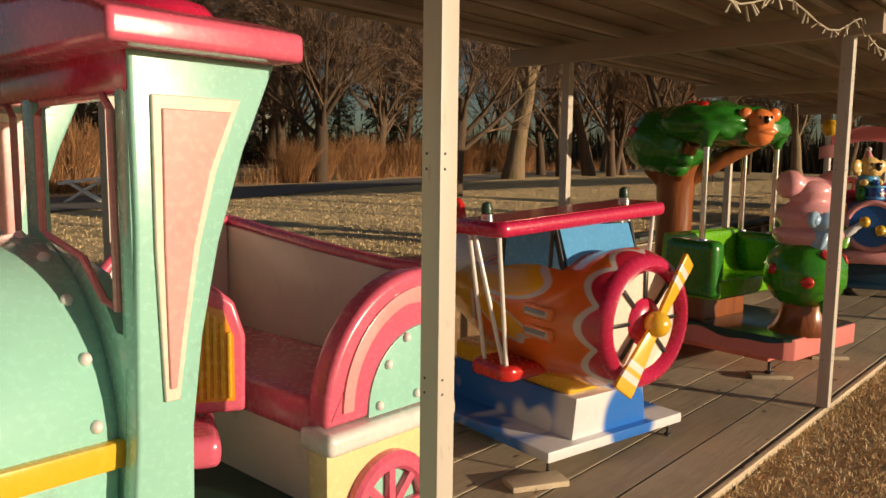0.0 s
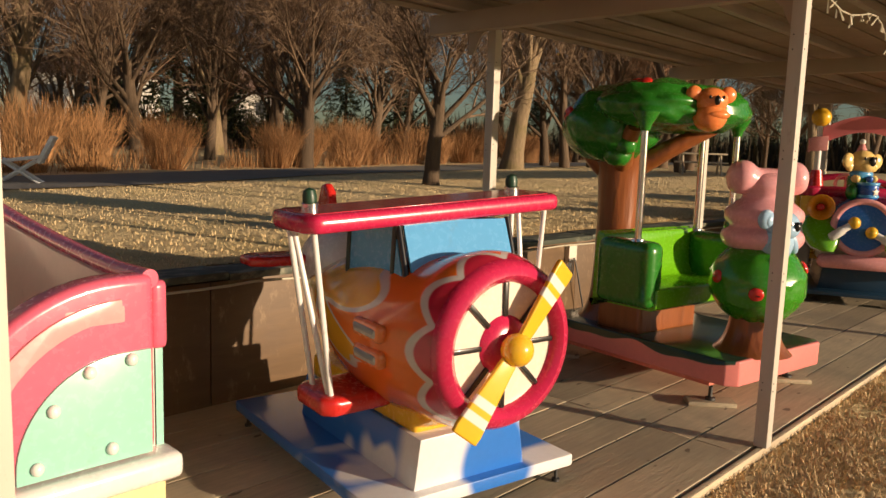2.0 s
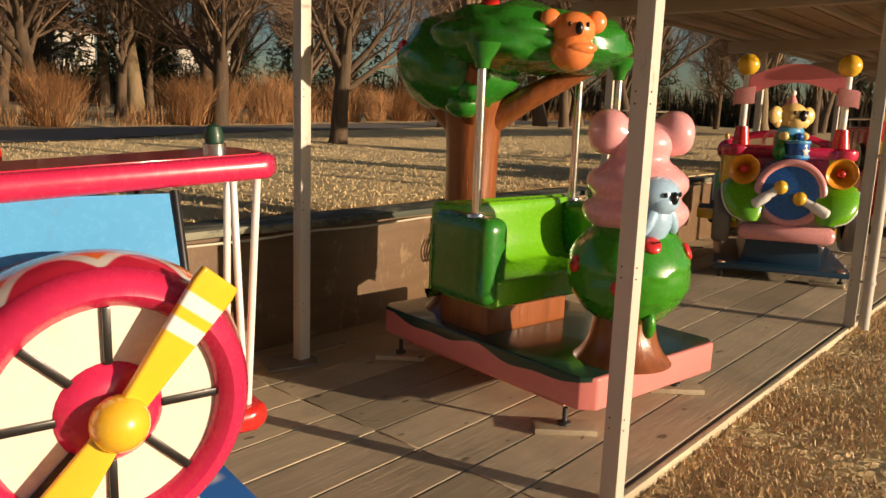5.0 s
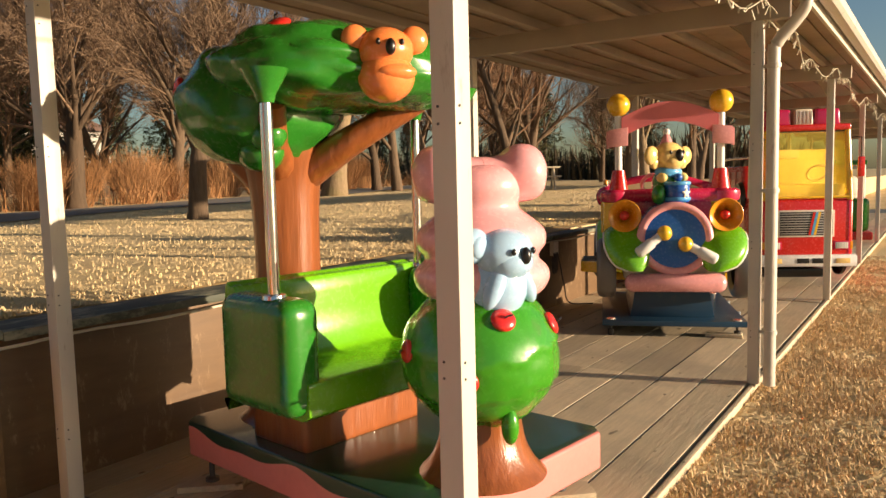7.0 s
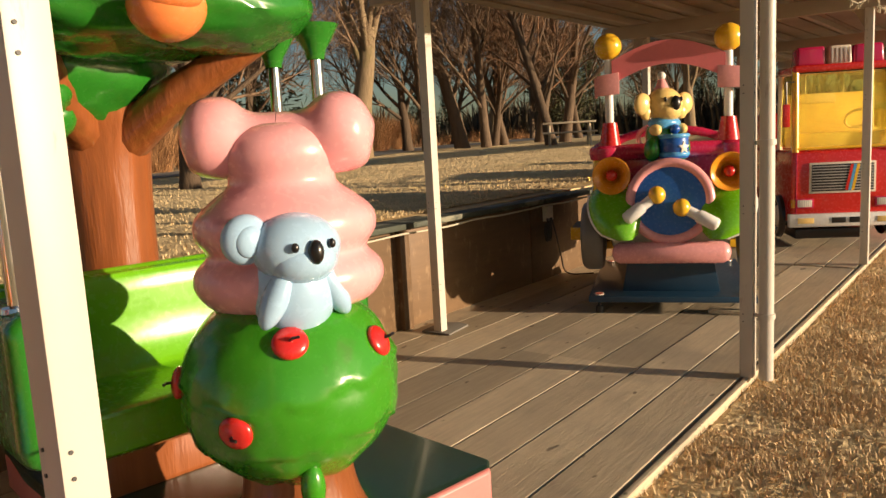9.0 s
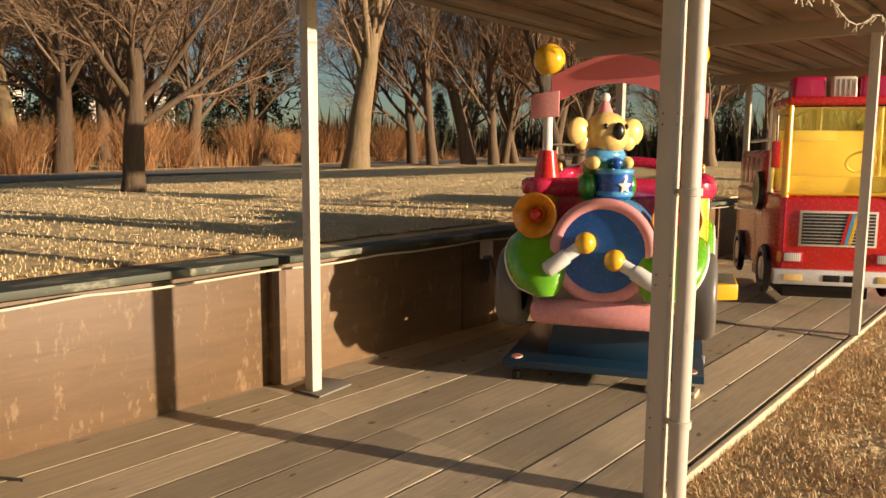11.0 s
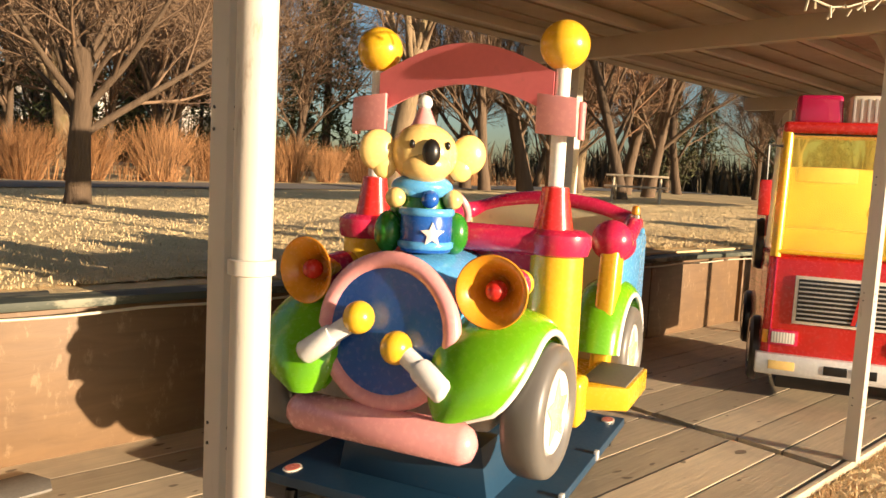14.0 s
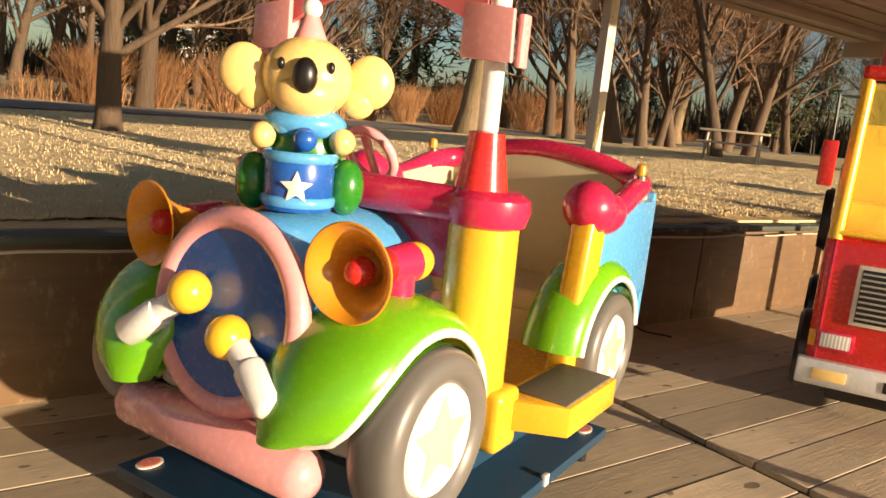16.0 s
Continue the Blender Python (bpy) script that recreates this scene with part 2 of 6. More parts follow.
# ---- mesh helpers ----
class G:
    """Collects pieces of one mesh, each with a material slot."""

    def __init__(self, *mats):
        self.v, self.f, self.i, self.mats = [], [], [], list(mats)

    def slot(self, m):
        if m not in self.mats:
            self.mats.append(m)
        return self.mats.index(m)

    def add(self, v, f, m=None, M=None):
        o = len(self.v)
        self.v += [tuple(M @ Vector(p)) for p in v] if M else [tuple(p) for p in v]
        self.f += [tuple(a + o for a in q) for q in f]
        self.i += [self.slot(m) if m else 0] * len(f)
        return self

    def bm(self, b, m=None, M=None):
        b.verts.index_update()
        v, f = [p.co.copy() for p in b.verts], [[p.index for p in q.verts] for q in b.faces]
        b.free()
        return self.add(v, f, m, M)

    def box(self, c, s, bev=0.008, m=None, rot=(0, 0, 0), seg=2, taper=1.0):
        b = bmesh.new()
        bmesh.ops.create_cube(b, size=1.0)
        for p in b.verts:
            k = taper if p.co.z > 0 else 1.0
            p.co = Vector((p.co.x * s[0] * k, p.co.y * s[1] * k, p.co.z * s[2]))
        if bev:
            bmesh.ops.bevel(b, geom=b.edges[:], offset=min(bev, min(s) * 0.49), segments=seg, profile=0.6, affect="EDGES")
        return self.bm(b, m, pose(*c, *rot))

    def prism(self, pts, d, M, bev=0.006, m=None, seg=2):
        """A flat outline in x, y, made thick by d along z from 0, and placed by M."""
        b = bmesh.new()
        vs = [b.verts.new((x, y, 0)) for x, y in pts]
        face = b.faces.new(vs)
        r = bmesh.ops.extrude_face_region(b, geom=[face])
        for p in r["geom"]:
            if isinstance(p, bmesh.types.BMVert):
                p.co.z += d
        bmesh.ops.recalc_face_normals(b, faces=b.faces[:])
        if bev:
            sharp = [e for e in b.edges if len(e.link_faces) == 2 and e.calc_face_angle(0) > 0.6]
            bmesh.ops.bevel(b, geom=sharp, offset=bev, segments=seg, profile=0.6, affect="EDGES")
        return self.bm(b, m, M)

    def ell(self, c, r, m=None, rot=(0, 0, 0), seg=24, rings=14, fn=None):
        v, f = [], []
        for j in range(rings + 1):
            a = math.pi * j / rings
            for i in range(seg):
                t = 2 * math.pi * i / seg
                d = Vector((math.sin(a) * math.cos(t), math.sin(a) * math.sin(t), math.cos(a)))
                k = fn(d) if fn else 1.0
                v.append((d.x * r[0] * k, d.y * r[1] * k, d.z * r[2] * k))
        for j in range(rings):
            for i in range(seg):
                a, b = j * seg + i, j * seg + (i + 1) % seg
                f.append((a, a + seg, b + seg, b))
        return self.add(v, f, m, pose(*c, *rot))

    def lathe(self, prof, M=None, m=None, seg=32, a0=0.0, a1=360.0):
        """prof: (radius, height) turned about z."""
        full = a1 - a0 >= 359.9
        n = seg if full else seg + 1
        v, f = [], []
        for r, h in prof:
            for i in range(n):
                t = radians(a0 + (a1 - a0) * i / seg)
                v.append((r * math.cos(t), r * math.sin(t), h))
        for j in range(len(prof) - 1):
            for i in range(seg):
                a, b = j * n + i, j * n + (i + 1) % n
                f.append((a, b, b + n, a + n))
        return self.add(v, f, m, M)

    def tube(self, pts, rad, m=None, seg=10, M=None, closed=False):
        pts = [Vector(p) for p in pts]
        rs = rad if isinstance(rad, (list, tuple)) else [rad] * len(pts)
        v, f = [], []
        up = Vector((0.3, 0.2, 0.93))
        n = len(pts)
        for i, p in enumerate(pts):
            a = pts[(i - 1) % n] if closed else pts[max(i - 1, 0)]
            b = pts[(i + 1) % n] if closed else pts[min(i + 1, n - 1)]
            d = (b - a).normalized()
            s = d.cross(up)
            if s.length < 0.05:
                s = d.cross(Vector((1, 0, 0)))
            s.normalize()
            u = s.cross(d)
            for j in range(seg):
                t = 2 * math.pi * j / seg
                v.append(p + (s * math.cos(t) + u * math.sin(t)) * rs[i])
        for i in range(n if closed else n - 1):
            i2 = (i + 1) % n
            for j in range(seg):
                j2 = (j + 1) % seg
                f.append((i * seg + j, i * seg + j2, i2 * seg + j2, i2 * seg + j))
        if not closed:
            f.append(tuple(range(seg - 1, -1, -1)))
            f.append(tuple((n - 1) * seg + j for j in range(seg)))
        return self.add(v, f, m, M)

    def mesh(self, name, sharp=38):
        me = bpy.data.meshes.new(name)
        me.from_pydata(self.v, [], self.f)
        for m in self.mats:
            me.materials.append(m)
        me.polygons.foreach_set("material_index", self.i)
        me.polygons.foreach_set("use_smooth", [True] * len(self.f))
        me.set_sharp_from_angle(angle=radians(sharp))
        me.update()
        return me


def part(name, g, parent=None, label="", M=None, sharp=38):
    ob = new(name, g.mesh(name, sharp))
    if parent:
        ob.parent = parent
    if M:
        ob.matrix_basis = M
    if label:
        tagged(ob, label)
    return ob


def thing(name, M, label, category, group="", kind=""):
    e = new(name)
    e.empty_display_size = 0.1
    e.matrix_basis = M
    return tagged(e, label, category, group, kind)


def spline(pts, n=8):
    """A smooth line through the points."""
    P = [Vector(p) for p in pts]
    P = [P[0] * 2 - P[1]] + P + [P[-1] * 2 - P[-2]]
    out = []
    for i in range(1, len(P) - 2):
        a, b, c, d = P[i - 1:i + 3]
        for j in range(n):
            t = j / n
            out.append(0.5 * ((2 * b) + (c - a) * t + (2 * a - 5 * b + 4 * c - d) * t * t + (3 * b - a - 3 * c + d) * t ** 3))
    return out + [P[-2]]


def star(r, q=0.42, n=5, a0=90):
    return [((r if i % 2 == 0 else r * q) * math.cos(radians(a0 + 180 / n * i)),
             (r if i % 2 == 0 else r * q) * math.sin(radians(a0 + 180 / n * i))) for i in range(2 * n)]


def disc(r, n=32):
    return [(r * math.cos(2 * math.pi * i / n), r * math.sin(2 * math.pi * i / n)) for i in range(n)]


AXX = pose(0, 0, 0, 0, 90, 0)      # z of a turned piece lies along +x
AXY = pose(0, 0, 0, -90, 0, 0)     # along +y

# ---- ground, deck, wall, roof ----
POST_Y = [1.423 + 3.55 * i for i in range(-2, 9)]
POST_Y[4] -= 0.07
DECK_L, DECK_R, EDGE = -3.86, -1.52, -1.50
Y0, Y1 = -7.0, 33.0


def lawn_z(x, y):
    d = -3.9 - x
    return 0.74 + 0.012 * min(d, 25) + 0.004 * max(min(y - 6, 30), 0) + 0.05 * noise.noise(Vector((x * 0.15, y * 0.15, 0)))


def build_ground():
    xs = [3000, 600, 150, 60, 30, 15, 8, 4, 2, 1, 0, -0.7, -1.2, -1.48, -3.90]
    left = [-3.90, -4.1, -4.6, -5.2, -6, -7, -8, -9.5, -11, -13, -15, -17, -20, -24, -30, -40, -60, -120, -600, -3000]
    ys = [-3000, -600, -150, -60, -30] + [-20 + 1.25 * i for i in range(49)] + [48, 60, 100, 200, 700, 3000]
    v, f = [], []
    cols = [(x, 0) for x in xs] + [(x, 1) for x in left]
    for x, side in cols:
        for y in ys:
            v.append((x, y, lawn_z(x, y) if side else -0.05 + 0.015 * noise.noise(Vector((x * 0.7, y * 0.7, 3)))))
    n = len(ys)
    for i in range(len(cols) - 1):
        for j in range(n - 1):
            f.append((i * n + j, i * n + j + 1, (i + 1) * n + j + 1, (i + 1) * n + j))
    g = G(LAWN)
    g.add(v, f)
    return tagged(part("ground", g, sharp=70), "dry winter lawn and trodden straw-coloured grass", "ground", kind="structure")


build_ground()

floor = thing("floor", pose(0, 0, 0), "weathered grey-brown wooden deck of long planks", "deck", kind="structure")
g = G(STEEL)
g.box(((DECK_L + DECK_R) / 2, (Y0 + Y1) / 2, -0.075), (DECK_R - DECK_L - 0.06, Y1 - Y0, 0.07), 0, DUSK)
part("joists", g, floor)
g = G(POSTM)
g.box((EDGE + 0.012, (Y0 + Y1) / 2, -0.03), (0.03, Y1 - Y0, 0.056), 0.004, DECK)
part("edge_board", g, floor, "pale worn edge board along the deck")

wall = thing("wall_west", pose(0, 0, 0), "brown plywood retaining wall with scuffs and seams", "wall", kind="structure")
g = G(PLY)
g.box((-3.93, (Y0 + Y1) / 2, 0.33), (0.06, Y1 - Y0, 0.80), 0, DUSK)
part("backing", g, wall)
for i, y in enumerate(POST_Y[:-1]):
    for j in range(2):
        g = G(PLY)
        ln = 1.715
        g.box((-3.862 + random.uniform(-0.004, 0.004), y + 0.055 + 1.722 * j + ln / 2, 0.345), (0.05, ln, 0.70), 0.004)
        part("panel", g, wall)
    g = G(DUSK)
    g.box((-3.85, y, 0.345), (0.11, 0.10, 0.70), 0.006, PLY)
    part("stile", g, wall)
    for j in range(2):
        g = G(CAPM)
        ln = 1.77
        g.box((-3.86, y + 0.05 + 1.777 * j + ln / 2, 0.735 + random.uniform(-0.006, 0.008)), (0.28, ln, 0.04), 0.005, rot=(random.uniform(-0.3, 0.3), random.uniform(-1, 1), 0))
        part("cap_board", g, wall, "dark green weathered capping board")

shelter = thing("ceiling", pose(0, 0, 0), "low timber shelter roof with beams over the deck", "roof", kind="structure")
g = G(ROOFM)
RX0, RX1, RZ = -4.10, -1.26, 2.44
nx = 22
for i in range(nx):
    a = RX0 + (RX1 - RX0) * i / nx
    b = RX0 + (RX1 - RX0) * (i + 1) / nx
    g.box(((a + b) / 2, (Y0 + Y1) / 2, RZ + (0.012 if i % 2 else 0.0)), (b - a, Y1 - Y0, 0.03), 0)
g.box(((RX0 + RX1) / 2, (Y0 + Y1) / 2, RZ + 0.06), (RX1 - RX0, Y1 - Y0, 0.05), 0, BEAMM)
roof_sheet = part("roof", g)
tagged(roof_sheet, "brown boarded underside of the shelter roof", "roof", kind="structure")
bpy.data.objects.remove(shelter)


def canopy_frame():
    t = thing("roof_frame", pose(0, 0, 0), "painted steel beams and purlins under the shelter roof", "beam", kind="structure")
    for y in POST_Y:
        g = G(BEAMM)
        g.box(((RX0 + RX1) / 2 + 0.05, y, 2.30), (RX1 - RX0 - 0.2, 0.075, 0.13), 0.006)
        part("cross_beam", g, t)
        for x, sx in ((-1.50, -1), (-3.65, 1)):
            g = G(BEAMM)
            g.prism([(0, 0), (0.16 * sx, 0), (0.10 * sx, -0.05), (0.045 * sx, -0.16), (0, -0.16)], 0.012, pose(x, y + 0.05, 2.25, 90, 0, 0), 0.002)
            part("gusset", g, t)
    for x in (-1.55, -2.25, -2.95, -3.62):
        g = G(BEAMM)
        g.box((x, (Y0 + Y1) / 2, 2.395), (0.05, Y1 - Y0, 0.06), 0.004)
        part("purlin", g, t)
    g = G(POSTM)
    g.box((-1.25, (Y0 + Y1) / 2, 2.42), (0.025, Y1 - Y0, 0.13), 0.004)
    part("fascia", g, t)
    g = G(POSTM)
    prof = [(-0.055, 0.0), (-0.055, -0.05), (-0.03, -0.075), (0.03, -0.075), (0.055, -0.05), (0.06, 0.0), (0.05, 0.0), (0.045, -0.045), (0.025, -0.065), (-0.025, -0.065), (-0.046, -0.045), (-0.046, 0.0)]
    g.prism(prof, Y1 - Y0, pose(-1.175, Y1, 2.475, 90, 0, 0), 0)
    part("gutter", g, t, "pale gutter along the eave")


canopy_frame()


def post(x, y, label, rot):
    t = thing("post", pose(x, y, 0, 0, 0, rot), label, "post", "shelter posts", "structure")
    g = G(POSTM)
    g.box((0, 0, 1.14), (0.068, 0.068, 2.28), 0.006)
    part("shaft", g, t)
    g = G(DUSK)
    for zz in (0.30, 0.34, 0.86, 0.90, 1.46, 1.50, 1.98, 2.05):
        for sx, a in ((0.0355, 90), (-0.0355, -90)):
            g.lathe([(0.0035, 0), (0.0035, 0.002), (0.0, 0.002)], pose(sx * 0.97, -0.018, zz, 0, a, 0), DUSK, 8)
        g.lathe([(0.0035, 0), (0.0035, 0.002), (0.0, 0.002)], pose(-0.014, -0.0345, zz, 90, 0, 0), DUSK, 8)
    part("bolt_holes", g, t)
    return t


for i, y in enumerate(POST_Y):
    post(*((-1.553, 1.492) if i == 2 else (-1.489, y)), "cream painted square steel post at the deck edge", 0)
    post(-3.545, y + (0.03 if i == 4 else 0.19 if i == 3 else 0.10), "cream painted square steel post beside the plywood wall", 0)


def footing(x, y, rot):
    g = G(PATHM)
    g.prism([(-0.15, -0.11), (0.13, -0.12), (0.17, -0.02), (0.14, 0.11), (-0.12, 0.12)], 0.012, pose(x, y, 0.0, 0, 0, rot), 0.003, PATHM)
    tagged(part("footing", g), "rough grey concrete pad round a post foot", "footing", "post footings", "structure")


for i, y in enumerate(POST_Y):
    footing(-3.56, y + 0.10, 25 * i)


def downpipe(x, y):
    t = thing("downpipe", pose(x, y, 0), "cream round rainwater pipe strapped to a post", "pipe", kind="structure")
    g = G(POSTM)
    g.tube(spline([(0, 0, 0.0), (0, 0, 1.0), (0, 0, 1.98), (0.02, 0, 2.10), (0.12, 0, 2.22), (0.17, 0, 2.30), (0.175, 0, 2.42)], 8), 0.036, seg=16)
    part("tube", g, t)
    for z in (0.32, 1.2, 1.95):
        g = G(POSTM)
        g.lathe([(0.037, 0), (0.043, 0.002), (0.043, 0.028), (0.037, 0.03)], pose(0, 0, z), seg=20)
        g.box((-0.055, 0, z + 0.015), (0.05, 0.012, 0.02), 0.002)
        part("strap", g, t)


downpipe(-1.395, POST_Y[4] - 0.01)


def casters(t, pts, z=0.05):
    for x, y in pts:
        g = G(STEEL)
        g.lathe([(0.0, 0), (0.018, 0), (0.018, 0.012), (0.008, 0.014), (0.008, z + 0.01)], pose(x, y, 0.0), STEEL, 12)
        part("levelling_foot", g, t)


# ---- mint and pink train ride ----
def train_ride():
    t = thing("train_ride", pose(0, 0.042, 0) @ Matrix.Diagonal((1, 0.92, 1, 1)), "mint and pink fibreglass train ride with open passenger tub", "kiddie ride")
    X = -2.05

    # boiler in front of the cab
    g = G(MINT)
    g.lathe([(0.0, -0.9), (0.52, -0.9), (0.545, -0.86), (0.545, 0.90), (0.53, 0.93), (0.40, 0.93)], pose(-2.70, 0, 0.70) @ AXY, MINT, 48)
    g.box((-2.70, 0.02, 0.36), (1.09, 1.80, 0.62), 0.03, MINT)
    boiler = part("boiler", g, t)
    g = G(YELLOW)
    g.box((-2.150, 0.02, 0.695), (0.05, 1.82, 0.075), 0.012, YELLOW)
    part("stripe", g, boiler, "yellow moulded band")
    for i in range(9):
        a = radians(8 + 19 * i)
        g = G(WHITE)
        g.ell((0, 0, 0), (0.019, 0.019, 0.019), WHITE, seg=12, rings=8)
        part("rivet", g, boiler, M=pose(-2.70 + 0.545 * math.cos(a), 0.86, 0.70 + 0.545 * math.sin(a)))
    g = G(CREAM)
    g.box((-2.68, 0.55, 0.075), (1.22, 2.3, 0.11), 0.025, WHITE)
    part("running_board", g, t)

    # cab: flared corner columns with inset panels
    def column(x, d):
        outline = [(0.90, 0.50), (1.09, 0.50), (1.095, 0.75), (1.13, 1.00), (1.19, 1.25), (1.28, 1.50), (1.40, 1.75), (0.93, 1.75), (0.935, 1.3), (0.92, 0.75)]
        g = G(MINT)
        g.prism(outline, d, pose(x, 0, 0, 90, 0, 90), 0.012, MINT, 3)
        c = part("column", g, t)
        for name, m, s, zz in (("panel_border", CREAM, 1.0, 0.006), ("panel", SALMON, 0.72, 0.013)):
            ctr = (1.09, 1.24)
            pts = [(1.000, 0.84), (1.045, 0.84), (1.075, 1.02), (1.12, 1.25), (1.18, 1.45), (1.265, 1.64), (0.985, 1.64), (0.985, 1.25)]
            if s < 1:
                pts = [(1.012, 0.875), (1.032, 0.875), (1.055, 1.02), (1.098, 1.25), (1.155, 1.45), (1.228, 1.605), (1.012, 1.605), (1.008, 1.25)]
            g = G(m)
            g.prism(pts, 0.02, pose(x + d - 0.014 + zz, 0, 0, 90, 0, 90), 0.0025, m, 1)
            part(name, g, c)
    column(X - 0.07, 0.075)
    column(-3.40, 0.075)
    # the front wall of the cab with two windows
    g = G(MINT)
    FY = 0.925
    for pts in ([(-3.38, 0.5), (-2.06, 0.5), (-2.06, 1.02), (-2.16, 1.02), (-2.28, 1.16), (-2.58, 1.22), (-2.86, 1.22), (-3.16, 1.16), (-3.28, 1.02), (-3.38, 1.02)],):
        g.prism(pts, 0.05, pose(0, FY + 0.05, 0, 90, 0, 0), 0.008, MINT)
    g.box((-2.72, FY + 0.025, 1.70), (1.32, 0.05, 0.12), 0.01, CRIMSON)
    g.box((-2.72, FY + 0.026, 1.42), (0.09, 0.052, 0.50), 0.02, MINT)
    g.box((-2.095, FY + 0.027, 1.33), (0.075, 0.054, 0.68), 0.02, MINT)
    g.box((-3.34, FY + 0.027, 1.33), (0.075, 0.054, 0.68), 0.02, MINT)
    part("front_wall", g, t)
    for x0, x1 in ((-2.62, -2.14), (-3.30, -2.82)):
        g = G(LPINK)
        w = [(x0, 0, 1.26), (x0, 0, 1.60), (x0 + 0.04, 0, 1.635), (x1 - 0.04, 0, 1.635), (x1, 0, 1.60), (x1, 0, 1.08), (x1 - 0.08, 0, 1.10), (x1 - 0.2, 0, 1.20), (x0 + 0.05, 0, 1.245)]
        g.tube([(a, FY - 0.002, c) for a, b, c in w], 0.012, LPINK, 8, closed=True)
        part("window_rim", g, t)
    # roof with a curved top and a thick rim
    g = G(PINK)
    prof = [(-3.55, 0), (-1.93, 0), (-1.93, 0.075), (-2.05, 0.11), (-2.3, 0.155), (-2.72, 0.18), (-3.14, 0.155), (-3.4, 0.11), (-3.55, 0.075)]
    g.prism(prof, 0.60, pose(0, 1.42, 1.745, 90, 0, 0), 0.02, PINK, 3)
    g.ell((-2.72, 1.15, 1.88), (0.62, 0.26, 0.075), CRIMSON)
    part("cab_roof", g, t)
    # chimney bell over the boiler
    g = G(PINK)
    g.lathe([(0.11, 1.2), (0.10, 1.3), (0.13, 1.5), (0.19, 1.66), (0.20, 1.72), (0.17, 1.78), (0.0, 1.80)], pose(-2.62, 0.56, 0), PINK, 28)
    g.lathe([(0.195, 1.63), (0.215, 1.65), (0.215, 1.70), (0.195, 1.72)], pose(-2.62, 0.56, 0), CREAM, 28)
    part("chimney", g, t)

    # passenger tub
    g = G(TUB)
    end = [(-3.42, 0.16), (-2.08, 0.16), (-2.08, 1.06), (-2.3, 1.07), (-2.7, 1.10), (-3.1, 1.14), (-3.42, 1.17)]
    g.prism(end, 0.07, pose(0, 2.19, 0, 90, 0, 0), 0.012, TUB)
    back = [(2.12, 0.16), (2.12, 1.17), (1.95, 1.165), (1.70, 1.12), (1.52, 1.02), (1.42, 0.88), (1.36, 0.80), (1.2, 0.78), (1.2, 0.16)]
    g.prism(back, 0.06, pose(-3.43, 0, 0, 90, 0, 90), 0.012, TUB)
    g.box((-2.76, 1.66, 0.30), (1.30, 1.0, 0.05), 0.005, DGREEN)
    tub = part("tub", g, t)
    g = G(PINK)
    g.tube(spline([(-2.06, 2.155, 1.085), (-2.3, 2.155, 1.085), (-2.7, 2.155, 1.115), (-3.1, 2.155, 1.155), (-3.38, 2.155, 1.185), (-3.405, 2.10, 1.185), (-3.405, 1.95, 1.18), (-3.405, 1.70, 1.135), (-3.405, 1.52, 1.03), (-3.405, 1.42, 0.89), (-3.405, 1.34, 0.80), (-3.405, 1.20, 0.785)], 5), 0.026, PINK, 12)
    part("rim", g, tub)
    g = G(CRIMSON)
    g.box((-2.74, 1.85, 0.64), (1.24, 0.54, 0.13), 0.03, PINK, seg=3)
    part("bench_seat", g, t, "dark pink moulded bench")
    g = G(TUB)
    g.prism([(1.61, 0.18), (2.08, 0.18), (2.08, 0.585), (1.61, 0.585)], 1.22, pose(-3.36, 0, 0, 90, 0, 90), 0.01, TUB)
    part("bench_front", g, t)
    # arched side piece
    def arch(r0, cy, cz, lo, n=16):
        out = [(cy, lo)] if False else []
        return [(cy - r0 * math.cos(math.pi / 2 * i / n), cz + r0 * math.sin(math.pi / 2 * i / n)) for i in range(n + 1)]
    R = 0.46
    outer = [(1.58, 0.62)] + [(2.06 - 0.48 * math.cos(a), 0.64 + R * math.sin(a)) for a in [math.pi / 2 * i / 16 for i in range(17)]] + [(2.155, 1.10), (2.155, 0.62)]
    g = G(PINK)
    g.prism(outer, 0.10, pose(X - 0.085, 0, 0, 90, 0, 90), 0.025, PINK, 3)
    side = part("side_arch", g, t)
    for name, m, a, b, d in (("arch_stripe", LPINK, 0.385, 0.335, 0.008),):
        pts = [(2.06 - (a + 0.02) * math.cos(w), 0.66 + a * math.sin(w)) for w in [math.pi / 2 * i / 16 for i in range(17)]]
        pts += [(2.06 - (b + 0.02) * math.cos(w), 0.66 + b * math.sin(w)) for w in [math.pi / 2 * i / 16 for i in range(16, -1, -1)]]
        g = G(m)
        g.prism(pts, 0.02, pose(X + 0.004, 0, 0, 90, 0, 90), 0.005, m)
        part(name, g, side)
    g = G(MINT)
    inner = [(1.775, 0.62)] + [(2.06 - 0.285 * math.cos(w), 0.64 + 0.265 * math.sin(w)) for w in [math.pi / 2 * i / 14 for i in range(15)]] + [(2.14, 0.905), (2.14, 0.62)]
    g.prism(inner, 0.02, pose(X + 0.003, 0, 0, 90, 0, 90), 0.005, MINT)
    part("side_panel", g, side)
    for y, z in ((1.825, 0.655), (1.87, 0.79), (1.965, 0.87), (2.08, 0.885), (2.02, 0.66)):
        g = G(WHITE)
        g.ell((0, 0, 0), (0.014, 0.017, 0.017), WHITE, seg=12, rings=8)
        part("rivet", g, side, M=pose(X + 0.028, y, z))
    g = G(MINT)
    g.box((-2.75, 2.185, 0.755), (1.34, 0.035, 0.33), 0.006, MINT)
